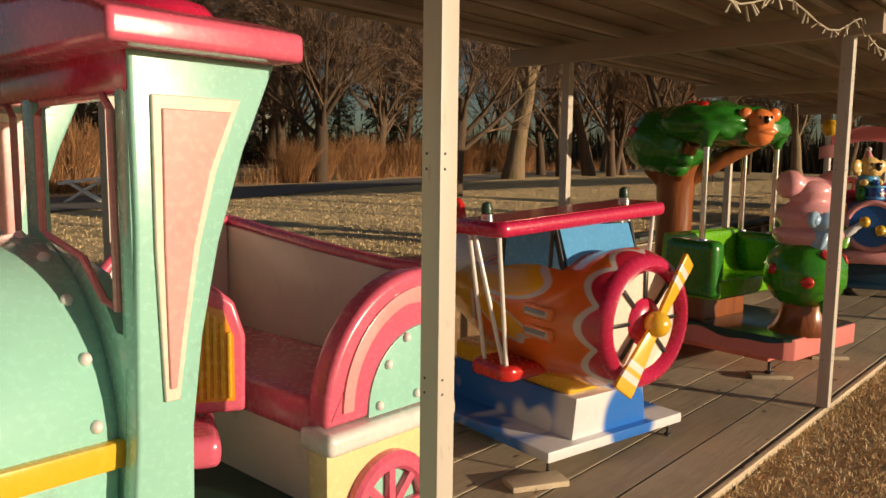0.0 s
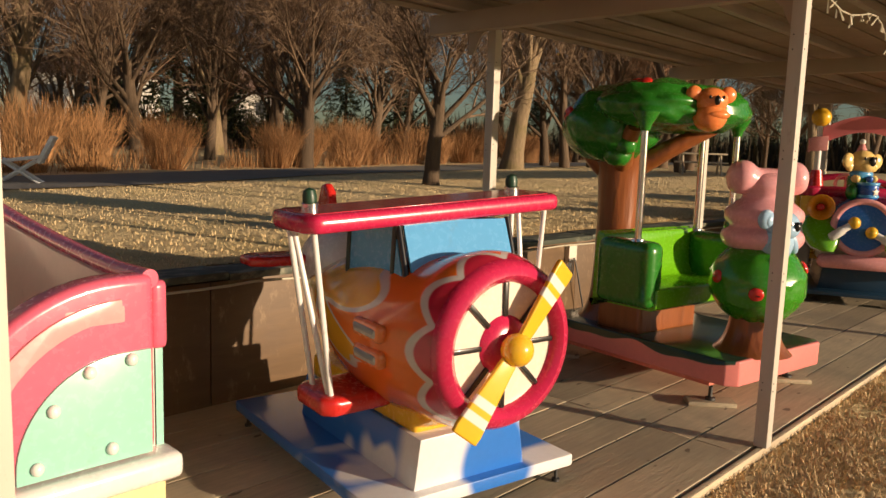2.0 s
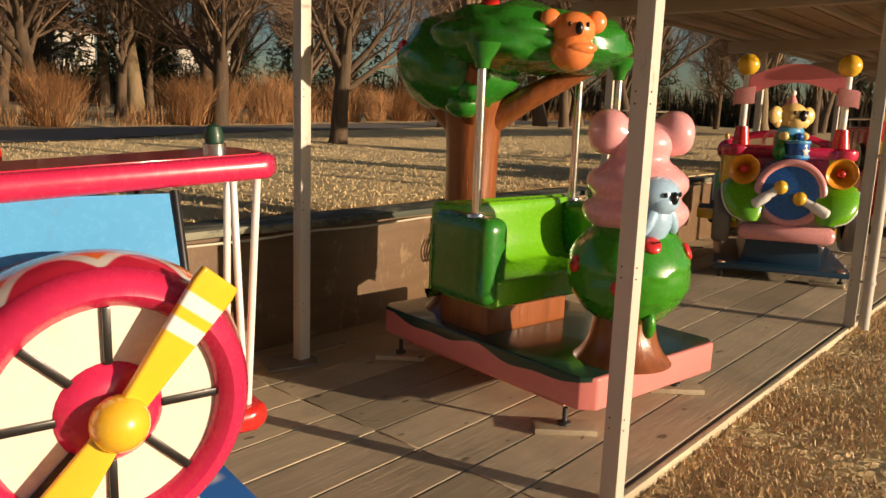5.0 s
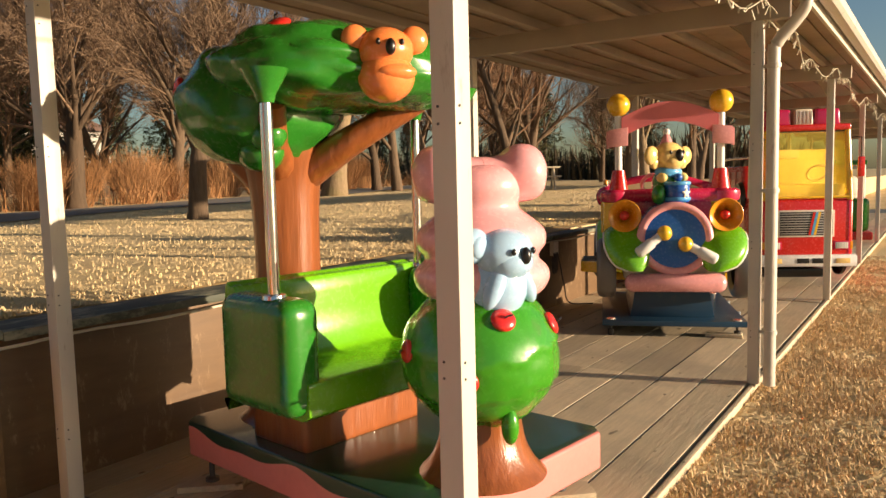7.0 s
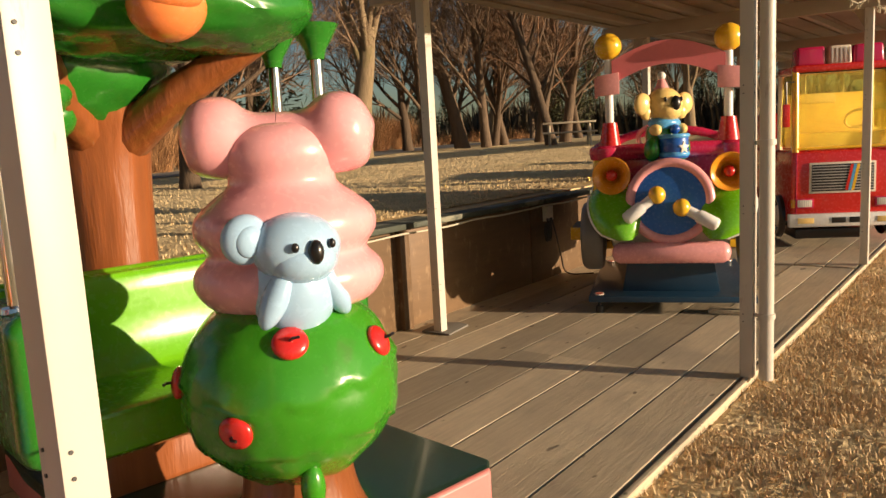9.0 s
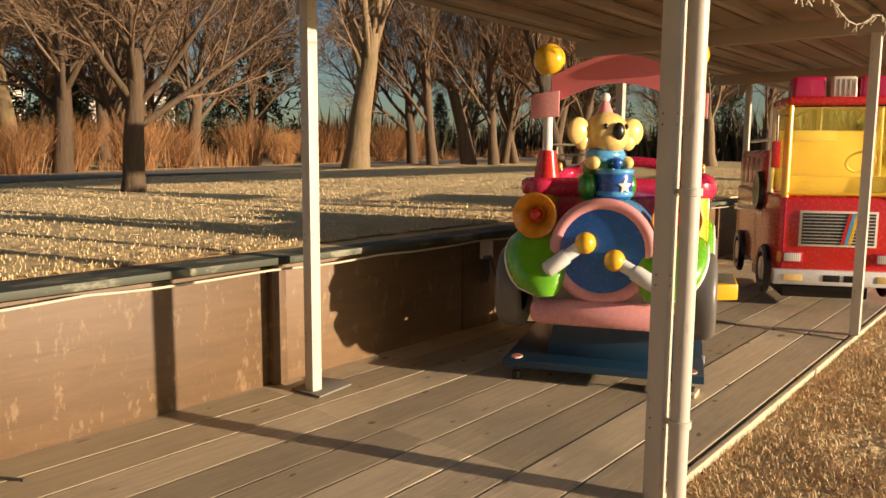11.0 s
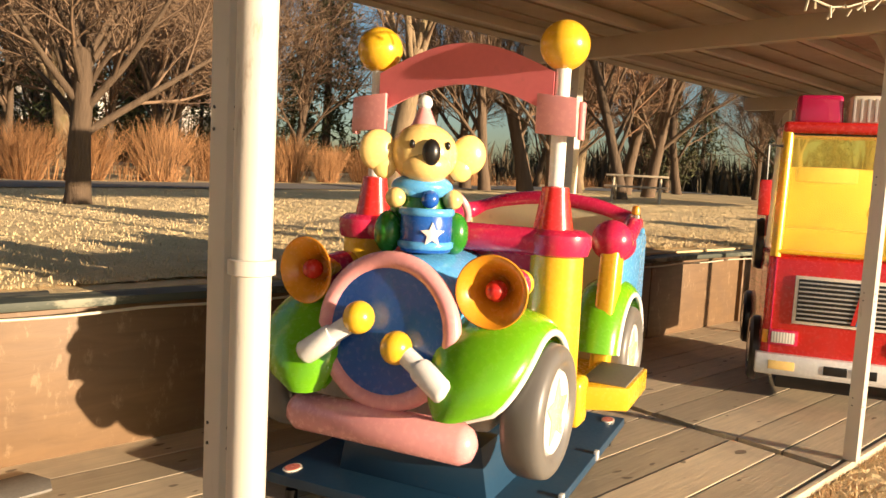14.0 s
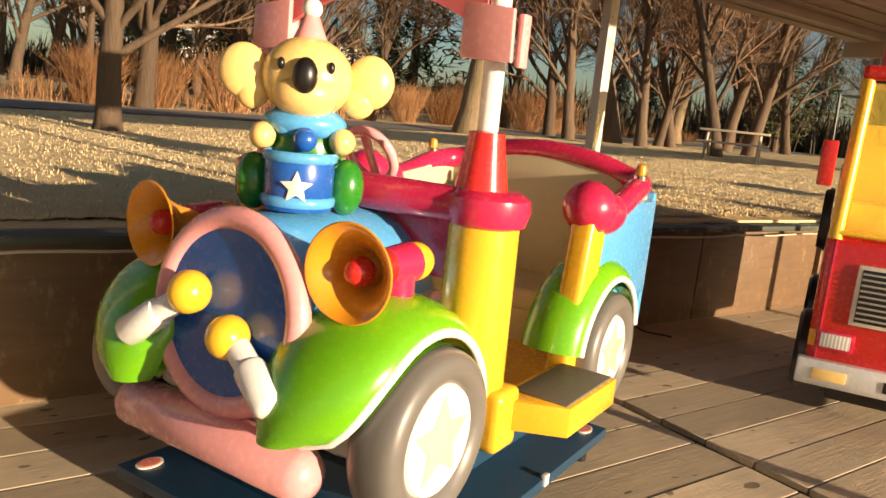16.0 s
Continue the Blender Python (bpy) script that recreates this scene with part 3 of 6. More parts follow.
    g.box((-2.75, 2.19, 0.98), (1.36, 0.05, 0.19), 0.02, PINK, seg=3)
    g.box((-2.75, 2.212, 0.98), (0.30, 0.014, 0.06), 0.006, LPINK)
    part("end_panel", g, t)
    for i in range(6):
        g = G(WHITE)
        g.ell((0, 0, 0), (0.017, 0.014, 0.017), WHITE, seg=12, rings=8)
        part("rivet", g, t, M=pose(-2.2 - 0.2 * i, 2.205, 0.86))
    g = G(PINK)
    g.box((X + 0.006, 1.99, 1.005), (0.02, 0.17, 0.055), 0.012, LPINK)
    part("badge", g, side)
    g = G(WHITE)
    g.box((-2.075, 1.89, 0.575), (0.17, 0.66, 0.075), 0.028, WHITE, seg=3)
    g.box((-2.76, 2.17, 0.575), (1.40, 0.10, 0.075), 0.028, WHITE, seg=3)
    part("sill", g, t)
    g = G(BUTTER)
    g.box((-2.085, 1.885, 0.31), (0.10, 0.60, 0.46), 0.015, BUTTER)
    g.box((-2.76, 2.16, 0.31), (1.34, 0.05, 0.46), 0.015, BUTTER)
    part("skirt", g, t)
    # side wheel
    g = G(PINK)
    g.lathe([(0.15, 0), (0.15, 0.035), (0.165, 0.05), (0.20, 0.05), (0.215, 0.035), (0.215, 0)], pose(-2.04, 1.87, 0.27) @ AXX, PINK, 40)
    for a in range(0, 180, 45):
        g.box((-2.015, 1.87, 0.27), (0.03, 0.32, 0.035), 0.008, PINK, (a, 0, 0))
    g.lathe([(0.0, 0.045), (0.045, 0.04), (0.05, 0.0)], pose(-2.035, 1.87, 0.27) @ AXX, PINK, 20)
    w = part("wheel", g, t)
    g = G(MINT)
    g.lathe([(0.0, 0.012), (0.16, 0.012), (0.16, 0.0)], pose(-2.04, 1.87, 0.27) @ AXX, MINT, 32)
    part("wheel_disc", g, w)

    # two small pink seats with louvred orange backs
    for x, y, s in ((-2.42, 1.33, 1.0), (-2.86, 1.10, 1.0)):
        g = G(PINK)
        bk = [(-0.16, 0.0), (0.16, 0.0), (0.165, 0.25), (0.13, 0.36), (0.07, 0.41), (0, 0.42), (-0.07, 0.41), (-0.13, 0.36), (-0.165, 0.25)]
        g.prism(bk, 0.07, pose(x, y, 0.66, 90, 0, 62), 0.02, PINK, 3)
        g.box((x + 0.03, y - 0.14, 0.60), (0.34, 0.36, 0.10), 0.04, PINK, (0, 0, 62), 3)
        g.tube([(x, y - 0.05, 0.3), (x, y - 0.05, 0.6)], 0.03, WHITE, 12)
        st = part("driver_seat", g, t)
        g = G(AMBER)
        M = pose(x, y, 0.66, 90, 0, 62)
        for i in range(10):
            hw = 0.009
            xx = -0.108 + 0.024 * i
            top = 0.345 - 2.2 * xx * xx * 3
            g.prism([(xx - hw * 0.8, 0.05), (xx + hw * 0.8, 0.05), (xx + hw * 0.8, top), (xx - hw * 0.8, top)], 0.018, M @ pose(0, 0, 0.064), 0.004, YELLOW)
        g.prism([(-0.125, 0.04), (0.125, 0.04), (0.125, 0.25), (0.09, 0.34), (0, 0.37), (-0.09, 0.34), (-0.125, 0.25)], 0.008, M @ pose(0, 0, 0.066), 0.002, AMBER)
        part("louvred_back", g, st, "orange louvred backrest panel")
    return t


train_ride()


# ---- biplane ride ----
# darker grey that stands in for shade inside the side vents
VENT_SHADE = paint("vent_recess_shade_paint", (0.22, 0.24, 0.27), 0.3, 0.3).m

def biplane_ride():
    t = thing("biplane_ride", pose(-2.705, 3.51, 0, 0, 0, -11), "orange and red biplane ride on a blue cloud base", "kiddie ride")
    CY, CZ = -0.06, 0.735

    k = Mat("cloud_paint", (0.03, 0.18, 0.62), 0.25, coat=0.4)
    x, y, z = k.xyz()
    wob = k.noise(3.2, 1.5, 0.4)
    front = soft(x - 0.56 + wob * 0.36 - 0.18, 0.05)
    patch = soft(0.17 - hyp((y - 0.10), (z - 0.16) * 0.8) + wob * 0.08 - 0.04, 0.03) * soft(x - 0.5, 0.02)
    spots = soft(wob - 0.63, 0.04)
    cl = fmax(front, spots) * (1.0 - patch)
    k.mix(cl, (0.78, 0.80, 0.82))
    k.vary(k.noise(40, 4), 0.93, 1.07)
    cloud = k.m
    g = G(cloud)
    g.box((0.0, 0, 0.105), (1.42, 1.02, 0.055), 0.012)
    part("base_plate", g, t, "blue base board with sprayed white clouds")
    g = G(cloud)
    ped = [(-0.30, 0), (0.26, 0), (0.225, 0.205), (-0.275, 0.205)]
    g.prism(ped, 1.02, pose(-0.36, -0.0, 0.13, 90, 0, 90), 0.006)
    part("pedestal", g, t)
    g = G(YELLOW)
    g.box((0.13, -0.03, 0.385), (0.92, 0.46, 0.12), 0.03, YELLOW, seg=3)
    part("saddle", g, t)
    casters(t, [(0.66, -0.46), (0.66, 0.46), (-0.66, -0.46), (-0.66, 0.46)], 0.07)

    # fuselage paint: crimson nose with a grey scalloped edge, orange body, yellow flashes
    k = Mat("fuselage_paint", (0.78, 0.17, 0.02), 0.2, coat=0.5)
    x, y, z = k.xyz()
    yy, zz = y - CY, z - CZ
    th = fatan(yy, zz)
    sc = fabs(fsin(th * 5.0)) * -0.075 + 0.868
    k.vary(k.noise(3), 0.9, 1.1)
    # yellow shapes with a grey outline on the flanks
    def flash(cx, cz, rx, rz, slant, wob):
        u, v = x - cx, (z - cz) - (x - cx) * slant
        d = hyp(u / rx, v / rz)
        return d + fsin(fatan(v / rz, u / rx) * 3.0 + wob) * 0.22
    f1 = flash(0.24, 0.91, 0.27, 0.095, 0.10, 0.6)
    f2 = flash(0.20, 0.735, 0.27, 0.055, -0.35, 2.2)
    f3 = flash(-0.22, 0.76, 0.20, 0.15, 0.1, 1.0)
    f = fmin(fmin(f1, f2), f3)
    k.mix(soft(1.27 - f, 0.03), (0.62, 0.58, 0.55))
    k.mix(soft(1.09 - f, 0.03), (0.80, 0.42, 0.02))
    k.mix(soft(x * -1.0 - 0.30 - fabs(fsin(th * 4.0)) * 0.08, 0.01), (0.80, 0.42, 0.02))
    k.mix(soft(x - sc + 0.036, 0.006), (0.64, 0.59, 0.56))
    k.mix(soft(x - sc, 0.006), (0.50, 0.018, 0.05))
    k.vary(k.noise(40, 4), 0.94, 1.06)
    g = G(k.m)
    prof = [(0.0, -0.72), (0.06, -0.71), (0.10, -0.66), (0.16, -0.50), (0.235, -0.30), (0.325, -0.05), (0.392, 0.2), (0.418, 0.40), (0.408, 0.55), (0.380, 0.70), (0.348, 0.80), (0.324, 0.86)]
    fine = spline([(r, 0, h) for r, h in prof], 5)
    g.lathe([(max(p.x, 0), p.z) for p in fine], pose(0, CY, CZ) @ AXX, k.m, 64)
    def settle(p):
        w = min(max((0.84 - p[0]) / 0.28, 0.0), 1.0)
        w = w * w * (3 - 2 * w)
        return (p[0], p[1], CZ + (p[2] - CZ) * (1 - (0.24 if p[2] > CZ else 0.10) * w))
    g.v = [settle(p) for p in g.v]
    part("fuselage", g, t)
    g = G(CRIMSON)
    g.lathe([(0.235, 0.855), (0.245, 0.895), (0.27, 0.915), (0.30, 0.905), (0.322, 0.875), (0.325, 0.84)], pose(0, CY, CZ) @ AXX, CRIMSON, 56)
    ring = part("cowl_ring", g, t)
    g = G(CREAM)
    g.lathe([(0.0, 0.872), (0.245, 0.868), (0.245, 0.84)], pose(0, CY, CZ) @ AXX, CREAM, 48)
    part("cowl_disc", g, ring)
    for i in range(8):
        g = G(BLACK)
        g.box((0, 0.175, 0), (0.012, 0.13, 0.019), 0.004, BLACK)
        part("spoke", g, ring, M=pose(0.876, CY, CZ, 45 * i + 0, 0, 0))
    g = G(CRIMSON)
    g.lathe([(0.0, 0.91), (0.07, 0.905), (0.10, 0.89), (0.115, 0.872)], pose(0, CY, CZ) @ AXX, CRIMSON, 32)
    part("hub_plate", g, ring)

    k = Mat("propeller_paint", (0.85, 0.50, 0.03), 0.22, coat=0.5)
    x, y, z = k.xyz()
    d = fabs(z)
    k.mix(soft(d - 0.215, 0.003) * soft(0.250 - d, 0.003) + soft(d - 0.275, 0.003) * soft(0.310 - d, 0.003), (0.80, 0.78, 0.74))
    k.vary(k.noise(30, 4), 0.92, 1.08)
    g = G(k.m)
    bl = [(0.030, 0.03), (0.042, 0.16), (0.058, 0.34), (0.055, 0.372), (-0.055, 0.372), (-0.058, 0.34), (-0.042, 0.16), (-0.030, 0.03)]
    for s in (0, 180):
        g.prism(bl, 0.022, pose(0, 0, 0, s, 0, 0) @ pose(0, 0, 0, 0, 0, 12) @ pose(-0.011, 0, 0, 90, 0, 90), 0.008, k.m, 3)
    pr = part("propeller", g, t, "yellow propeller with white tip stripes", M=pose(0.945, CY, CZ, -38, 0, 0))
    g = G(YELLOW)
    g.ell((0.005, 0, 0), (0.062, 0.062, 0.062), YELLOW)
    part("spinner", g, pr)

    # side vents: raised boxes, the darker upper inset colours in the recess's shade
    for s in (-1,):
        for z in (0.775, 0.675):
            yv = CY + s * (0.402 if z > 0.75 else 0.398)
            g = G(GREY)
            g.box((0.57, yv, z), (0.185, 0.05, 0.068), 0.030, CORALO, (0, 3, 3), 4)
            g.box((0.57, yv - 0.003, z), (0.168, 0.05, 0.052), 0.024, GREY, (0, 3, 3), 4)
            g.box((0.567, yv - 0.0065, z + 0.006), (0.148, 0.046, 0.030), 0.014, VENT_SHADE, (0, 3, 3), 3)
            part("vent", g, t, "grey side vent with its recess shade put into a darker inset")

    # glazed cockpit under the top wing
    frame_pts = [(0.60, -0.33, 0.98), (0.52, -0.32, 1.165), (0.52, 0.19, 1.165), (0.62, 0.20, 0.96)]
    g = G(SKYB)
    def quad(a, b, c, d, th, m):
        nonlocal g
        a, b, c, d = (Vector(p) for p in (a, b, c, d))
        n = (b - a).cross(d - a).normalized() * th
        g.add([a, b, c, d, a + n, b + n, c + n, d + n], [(0, 1, 2, 3), (7, 6, 5, 4), (0, 4, 5, 1), (1, 5, 6, 2), (2, 6, 7, 3), (3, 7, 4, 0)], m)
    quad((0.60, -0.30, 0.96), (0.62, 0.19, 0.96), (0.54, 0.19, 1.17), (0.52, -0.30, 1.17), 0.012, SKYB)
    cab = part("windscreen", g, t, "sky-blue front panel of the cockpit screen")
    g = G(SKYB)
    quad((0.16, -0.325, 0.90), (0.585, -0.315, 0.93), (0.505, -0.315, 1.17), (0.18, -0.325, 1.15), 0.012, SKYB)
    part("side_window", g, cab)
    g = G(SKYB)
    quad((0.585, 0.205, 0.93), (0.16, 0.215, 0.90), (0.18, 0.215, 1.15), (0.505, 0.205, 1.17), 0.012, SKYB)
    part("side_window", g, cab)
    for a, b in (((0.60, -0.315, 0.92), (0.515, -0.315, 1.18)), ((0.50, -0.325, 0.88), (0.52, -0.325, 1.18)), ((0.16, -0.335, 0.87), (0.18, -0.335, 1.16)), ((0.625, 0.205, 0.92), (0.545, 0.205, 1.18)), ((0.16, 0.22, 0.87), (0.18, 0.22, 1.16))):
        g = G(BLACK)
        g.tube([a, b], 0.013, BLACK, 10)
        part("screen_pillar", g, cab)

    # upper wing
    k = Mat("wing_top_paint", (0.80, 0.16, 0.03), 0.22, coat=0.5)
    x, y, z = k.xyz()
    w = x - 0.10 + fabs(fsin(y * 13.0)) * 0.09
    k.mix(soft(w + 0.02, 0.008), (0.55, 0.5, 0.46))
    k.mix(soft(w * -1.0 - 0.01, 0.008), (0.50, 0.02, 0.05))
    k.mix(soft(fabs(x) - 0.145, 0.006), (0.55, 0.02, 0.05))
    WM = pose(0.375, -0.10, 1.205, 3.5, 0, 0)
    wing = [(-0.17, -0.60), (-0.10, -0.62), (0.13, -0.62), (0.19, -0.58), (0.19, 0.58), (0.13, 0.62), (-0.10, 0.62), (-0.17, 0.60)]
    g = G(CRIMSON)
    g.prism(wing, 0.07, WM @ pose(0, 0, -0.035), 0.03, CRIMSON, 4)
    g.prism([(a * 0.80, b * 0.95) for a, b in wing], 0.004, WM @ pose(0, 0, 0.034), 0.001, k.m, 1)
    uw = part("upper_wing", g, t, "crimson upper wing with painted scallops")
    for yy in (-0.50, 0.50):
        g = G(CHROME)
        g.lathe([(0.034, 0), (0.034, 0.022), (0.026, 0.026)], WM @ pose(-0.03, yy, 0.036), CHROME, 20)
        lamp = part("beacon_base", g, uw)
        k2 = DGREEN
        g = G(k2)
        g.lathe([(0.027, 0.026), (0.028, 0.05), (0.022, 0.072), (0.0, 0.082)], WM @ pose(-0.03, yy, 0.036), k2, 20)
        part("beacon_lens", g, lamp, "green beacon lens")
    # lower stub wings and struts
    for s, ytip in ((-1, -0.62), (1, 0.50)):
        g = G(RED)
        y0 = CY + s * 0.24
        st = [(0.50, y0), (0.52, ytip - s * 0.05), (0.48, ytip), (0.27, ytip), (0.22, ytip - s * 0.05), (0.20, y0)]
        if s > 0:
            st = st[::-1]
        g.prism(st, 0.075, pose(0, 0, 0.43), 0.03, RED, 3)
        part("lower_wing", g, t, "glossy red stub wing")
        yb, yt = ytip - s * 0.06, -0.10 + s * 0.56
        for x0, x1 in ((0.46, 0.50), (0.30, 0.28), (0.44, 0.32)):
            g = G(WHITE)
            g.tube([(x0, yb, 0.49), (x1, yt, 1.185 + 0.06 * (yt + 0.1))], 0.0115, WHITE, 10)
            part("strut", g, t)
    # tail
    g = G(RED)
    g.prism([(-0.74, 0.93), (-0.50, 0.93), (-0.50, 1.10), (-0.53, 1.22), (-0.57, 1.26), (-0.62, 1.25), (-0.66, 1.15)], 0.05, pose(0, CY + 0.025, 0, 90, 0, 0), 0.02, RED, 3)
    part("tail_fin", g, t)
    g = G(RED)
    g.prism([(-0.50, -0.42), (-0.50, 0.30), (-0.55, 0.40), (-0.68, 0.40), (-0.72, 0.30), (-0.72, -0.42), (-0.68, -0.50), (-0.55, -0.50)], 0.05, pose(0, 0, 0.85), 0.02, RED, 3)
    part("tailplane", g, t)
    g = G(WHITE)
    g.ell((-0.40, CY, 0.86), (0.36, 0.17, 0.20), WHITE)
    part("headrest", g, t)
    g = G(STEEL)
    g.box((0.35, -0.72, 0.012), (0.30, 0.14, 0.024), 0.004, DECK)
    return t


biplane_ride()


# ---- apple tree ride ----
def lumps(seed, amp=0.09, freq=3.0):
    def fn(d):
        n = noise.noise(d * freq + Vector((seed, seed * 2.3, 0)))
        return 1 + amp * (abs(n) * 1.6 - 0.3)
    return fn


def koala(g, c, s, m, rot=0, ears=True, face=True):
    """A plain rounded bear-like figure: head, ears, nose."""
    M = pose(*c, 0, 0, rot)
    def e(p, r, mm, ro=(0, 0, 0)):
        q = M @ Vector((p[0] * s, p[1] * s, p[2] * s))
        g.ell(tuple(q), tuple(a * s for a in r), mm, (ro[0], ro[1], ro[2] + rot), 20, 12)
    e((0, 0, 0), (0.16, 0.18, 0.155), m)
    for sy in (-1, 1):
        e((-0.01, 0.19 * sy, 0.075), (0.06, 0.09, 0.095), m)
    if face:
        e((0.16, 0, 0.0), (0.035, 0.032, 0.055), BLACK)
        for sy in (-1, 1):
            e((0.146, 0.075 * sy, 0.035), (0.014, 0.014, 0.022), BLACK)


def tree_ride():
    HX, HY, HA = -2.51, 5.94, -9
    M0 = pose(HX, HY, 0, 0, 0, HA) @ Matrix.Diagonal((1, 1, 0.945, 1))
    t = thing("apple_tree_ride", M0, "apple tree swing-bench ride on a pink and green base", "kiddie ride")
    inv = M0.inverted()

    # base: pink with dark green wavy top layer
    k = Mat("wavy_base_paint", (0.80, 0.26, 0.24), 0.25, coat=0.4)
    x, y, z = k.xyz()
    wave = z - 0.275 - fsin(x * 9.0 + 1.0) * 0.018 - fsin(x * 17.0) * 0.010
    k.mix(soft(wave, 0.003) * soft(0.782 - x, 0.002), (0.018, 0.055, 0.035))
    k.vary(k.noise(4), 0.88, 1.12).vary(k.noise(40, 4), 0.93, 1.07)
    g = G(k.m)
    o = [(-0.74, -0.45), (-0.68, -0.51), (0.74, -0.51), (0.80, -0.45), (0.80, 0.47), (0.74, 0.53), (-0.68, 0.51), (-0.74, 0.45)]
    g.prism(o, 0.16, pose(0, 0, 0.16), 0.012, k.m, 3)
    g.box((0, 0, 0.135), (1.2, 0.86, 0.05), 0.005, CORAL)
    base = part("base", g, t, "coral base with a wavy dark green top")
    for a, b in ((0.62, -0.44), (0.62, 0.44), (-0.62, -0.44), (-0.62, 0.44)):
        g = G(STEEL)
        g.lathe([(0.03, 0.03), (0.03, 0.045), (0.012, 0.05), (0.012, 0.115)], pose(a, b, 0), STEEL, 14)
        part("levelling_foot", g, base)
    # pedestal under the bench
    g = G(BARKP)
    g.box((-0.12, -0.12, 0.44), (0.36, 0.62, 0.27), 0.03, BARKP, seg=3)
    part("bench_pedestal", g, t, "brown bark-textured pedestal")
    # trunk with flared root and branches
    g = G(BARKP)
    def flare(h):
        return h
    prof = [(0.25, 0.31), (0.20, 0.36), (0.165, 0.48), (0.148, 0.70), (0.142, 1.0), (0.145, 1.25), (0.158, 1.42), (0.19, 1.56), (0.21, 1.68)]
    g.lathe([(p.x, p.z) for p in spline([(r, 0, h) for r, h in prof], 4)], pose(-0.42, -0.13, 0), BARKP, 28)
    for a, b, c in (((-0.42, -0.13, 1.40), (-0.25, -0.30, 1.58), (-0.10, -0.40, 1.74)), ((-0.38, -0.10, 1.42), (-0.12, 0.02, 1.60), (0.10, 0.20, 1.76)), ((-0.48, -0.18, 1.42), (-0.58, -0.26, 1.55), (-0.62, -0.3, 1.70))):
        g.tube(spline([a, b, c], 6), [0.085 - 0.003 * i for i in range(13)], BARKP, 12)
    part("trunk", g, t, "glossy brown moulded trunk")
    # bench
    g = G(GREEN)
    prof = [(0.30, 0.56), (0.30, 0.66), (0.27, 0.685), (-0.02, 0.67), (-0.08, 0.70), (-0.115, 0.80), (-0.125, 0.985), (-0.16, 1.005), (-0.20, 0.985), (-0.21, 0.56), (-0.18, 0.535), (0.26, 0.535)]
    sm = [(p.x, p.z) for p in spline([(a, 0, b) for a, b in prof], 3)]
    g.prism(sm, 0.98, pose(0, 0.39, 0, 90, 0, 0), 0.012, LIME, 2)
    bench = part("bench", g, t, "bright green moulded bench")
    for yy in (-0.60, 0.40):
        g = G(GREEN)
        g.box((0.075, yy + (0.015 if yy < 0 else -0.015), 0.772), (0.43, 0.16, 0.44), 0.075, GREEN, seg=6)
        part("armrest", g, bench, "dark green rounded armrest")
    # chrome poles
    for p0, p1 in (((0.14, -0.60), (0.14, -0.60)), ((0.14, 0.40), (0.14, 0.40)), ((-0.13, 0.40), (-0.13, 0.40))):
        g = G(CHROME)
        g.tube([(p0[0], p0[1], 0.96), (p1[0], p1[1], 1.76)], 0.022, CHROME, 18)
        g.lathe([(0.045, 0.985), (0.042, 1.0), (0.024, 1.004)], pose(p0[0], p0[1], 0), CHROME, 20)
        part("chrome_pole", g, t)
    # crown
    g = G(GREEN)
    def crown(d):
        n = abs(noise.noise(d * 2.1 + Vector((4, 1, 7)))) * 0.16 + abs(noise.noise(d * 5.0)) * 0.05
        flat = 1.0 if d.z > -0.3 else 1.0 - 0.18 * (-0.3 - d.z)
        return (0.93 + n) * flat
    g.ell((-0.13, -0.14, 1.875), (0.43, 0.45, 0.205), GREEN, seg=56, rings=34, fn=crown)
    g.ell((0.08, 0.06, 1.86), (0.30, 0.33, 0.175), GREEN, seg=40, rings=24, fn=crown)
    g.ell((-0.44, -0.22, 1.74), (0.33, 0.36, 0.31), GREEN, seg=36, rings=22, fn=crown)
    g.ell((-0.28, -0.34, 1.54), (0.10, 0.09, 0.08), GREEN, seg=24, rings=16, fn=lumps(2))
    g.ell((-0.20, -0.36, 1.61), (0.08, 0.07, 0.07), GREEN, seg=24, rings=16, fn=lumps(5))
    g.ell((-0.60, 0.0, 1.62), (0.18, 0.2, 0.18), GREEN, seg=24, rings=16, fn=lumps(6))
    for sx, sy in ((0.14, -0.60), (0.14, 0.40), (-0.13, 0.40)):
        g.lathe([(0.030, 1.70), (0.038, 1.735), (0.062, 1.775), (0.085, 1.82)], pose(sx, sy, 0), GREEN, 16)
    cr = part("crown", g, t, "glossy green moulded tree crown", sharp=60)
    def apple(c, r, up, parent):
        g = G(CORALO)
        M = Matrix.Translation(c) @ Vector(up).to_track_quat("Z", "Y").to_matrix().to_4x4()
        v = G(RED)
        g2 = G(RED)
        g2.ell((0, 0, 0), (r, r, r * 0.42), RED, seg=20, rings=12)
        g2.tube([(0, 0, r * 0.45), (r * 0.15, 0, r * 0.72), (r * 0.5, 0, r * 0.8)], 0.004, BLACK, 6)
        part("apple", g2, parent, "red moulded apple", M=M)
    apple((-0.56, -0.53, 1.82), 0.06, (-0.35, -0.9, 0.1), cr)
    apple((-0.05, -0.40, 2.035), 0.055, (0.1, -0.5, 0.85), cr)
    apple((-0.30, -0.15, 2.075), 0.05, (0, -0.2, 1), cr)
    # front bush on a stump
    BX, BY = 0.67, -0.12
    g = G(BARKP)
    prof = [(0.23, 0.315), (0.19, 0.36), (0.155, 0.44), (0.14, 0.55), (0.15, 0.66)]
    g.lathe([(p.x, p.z) for p in spline([(r, 0, h) for r, h in prof], 4)], pose(BX, BY, 0), BARKP, 28)
    part("stump", g, t)
    g = G(GREEN)
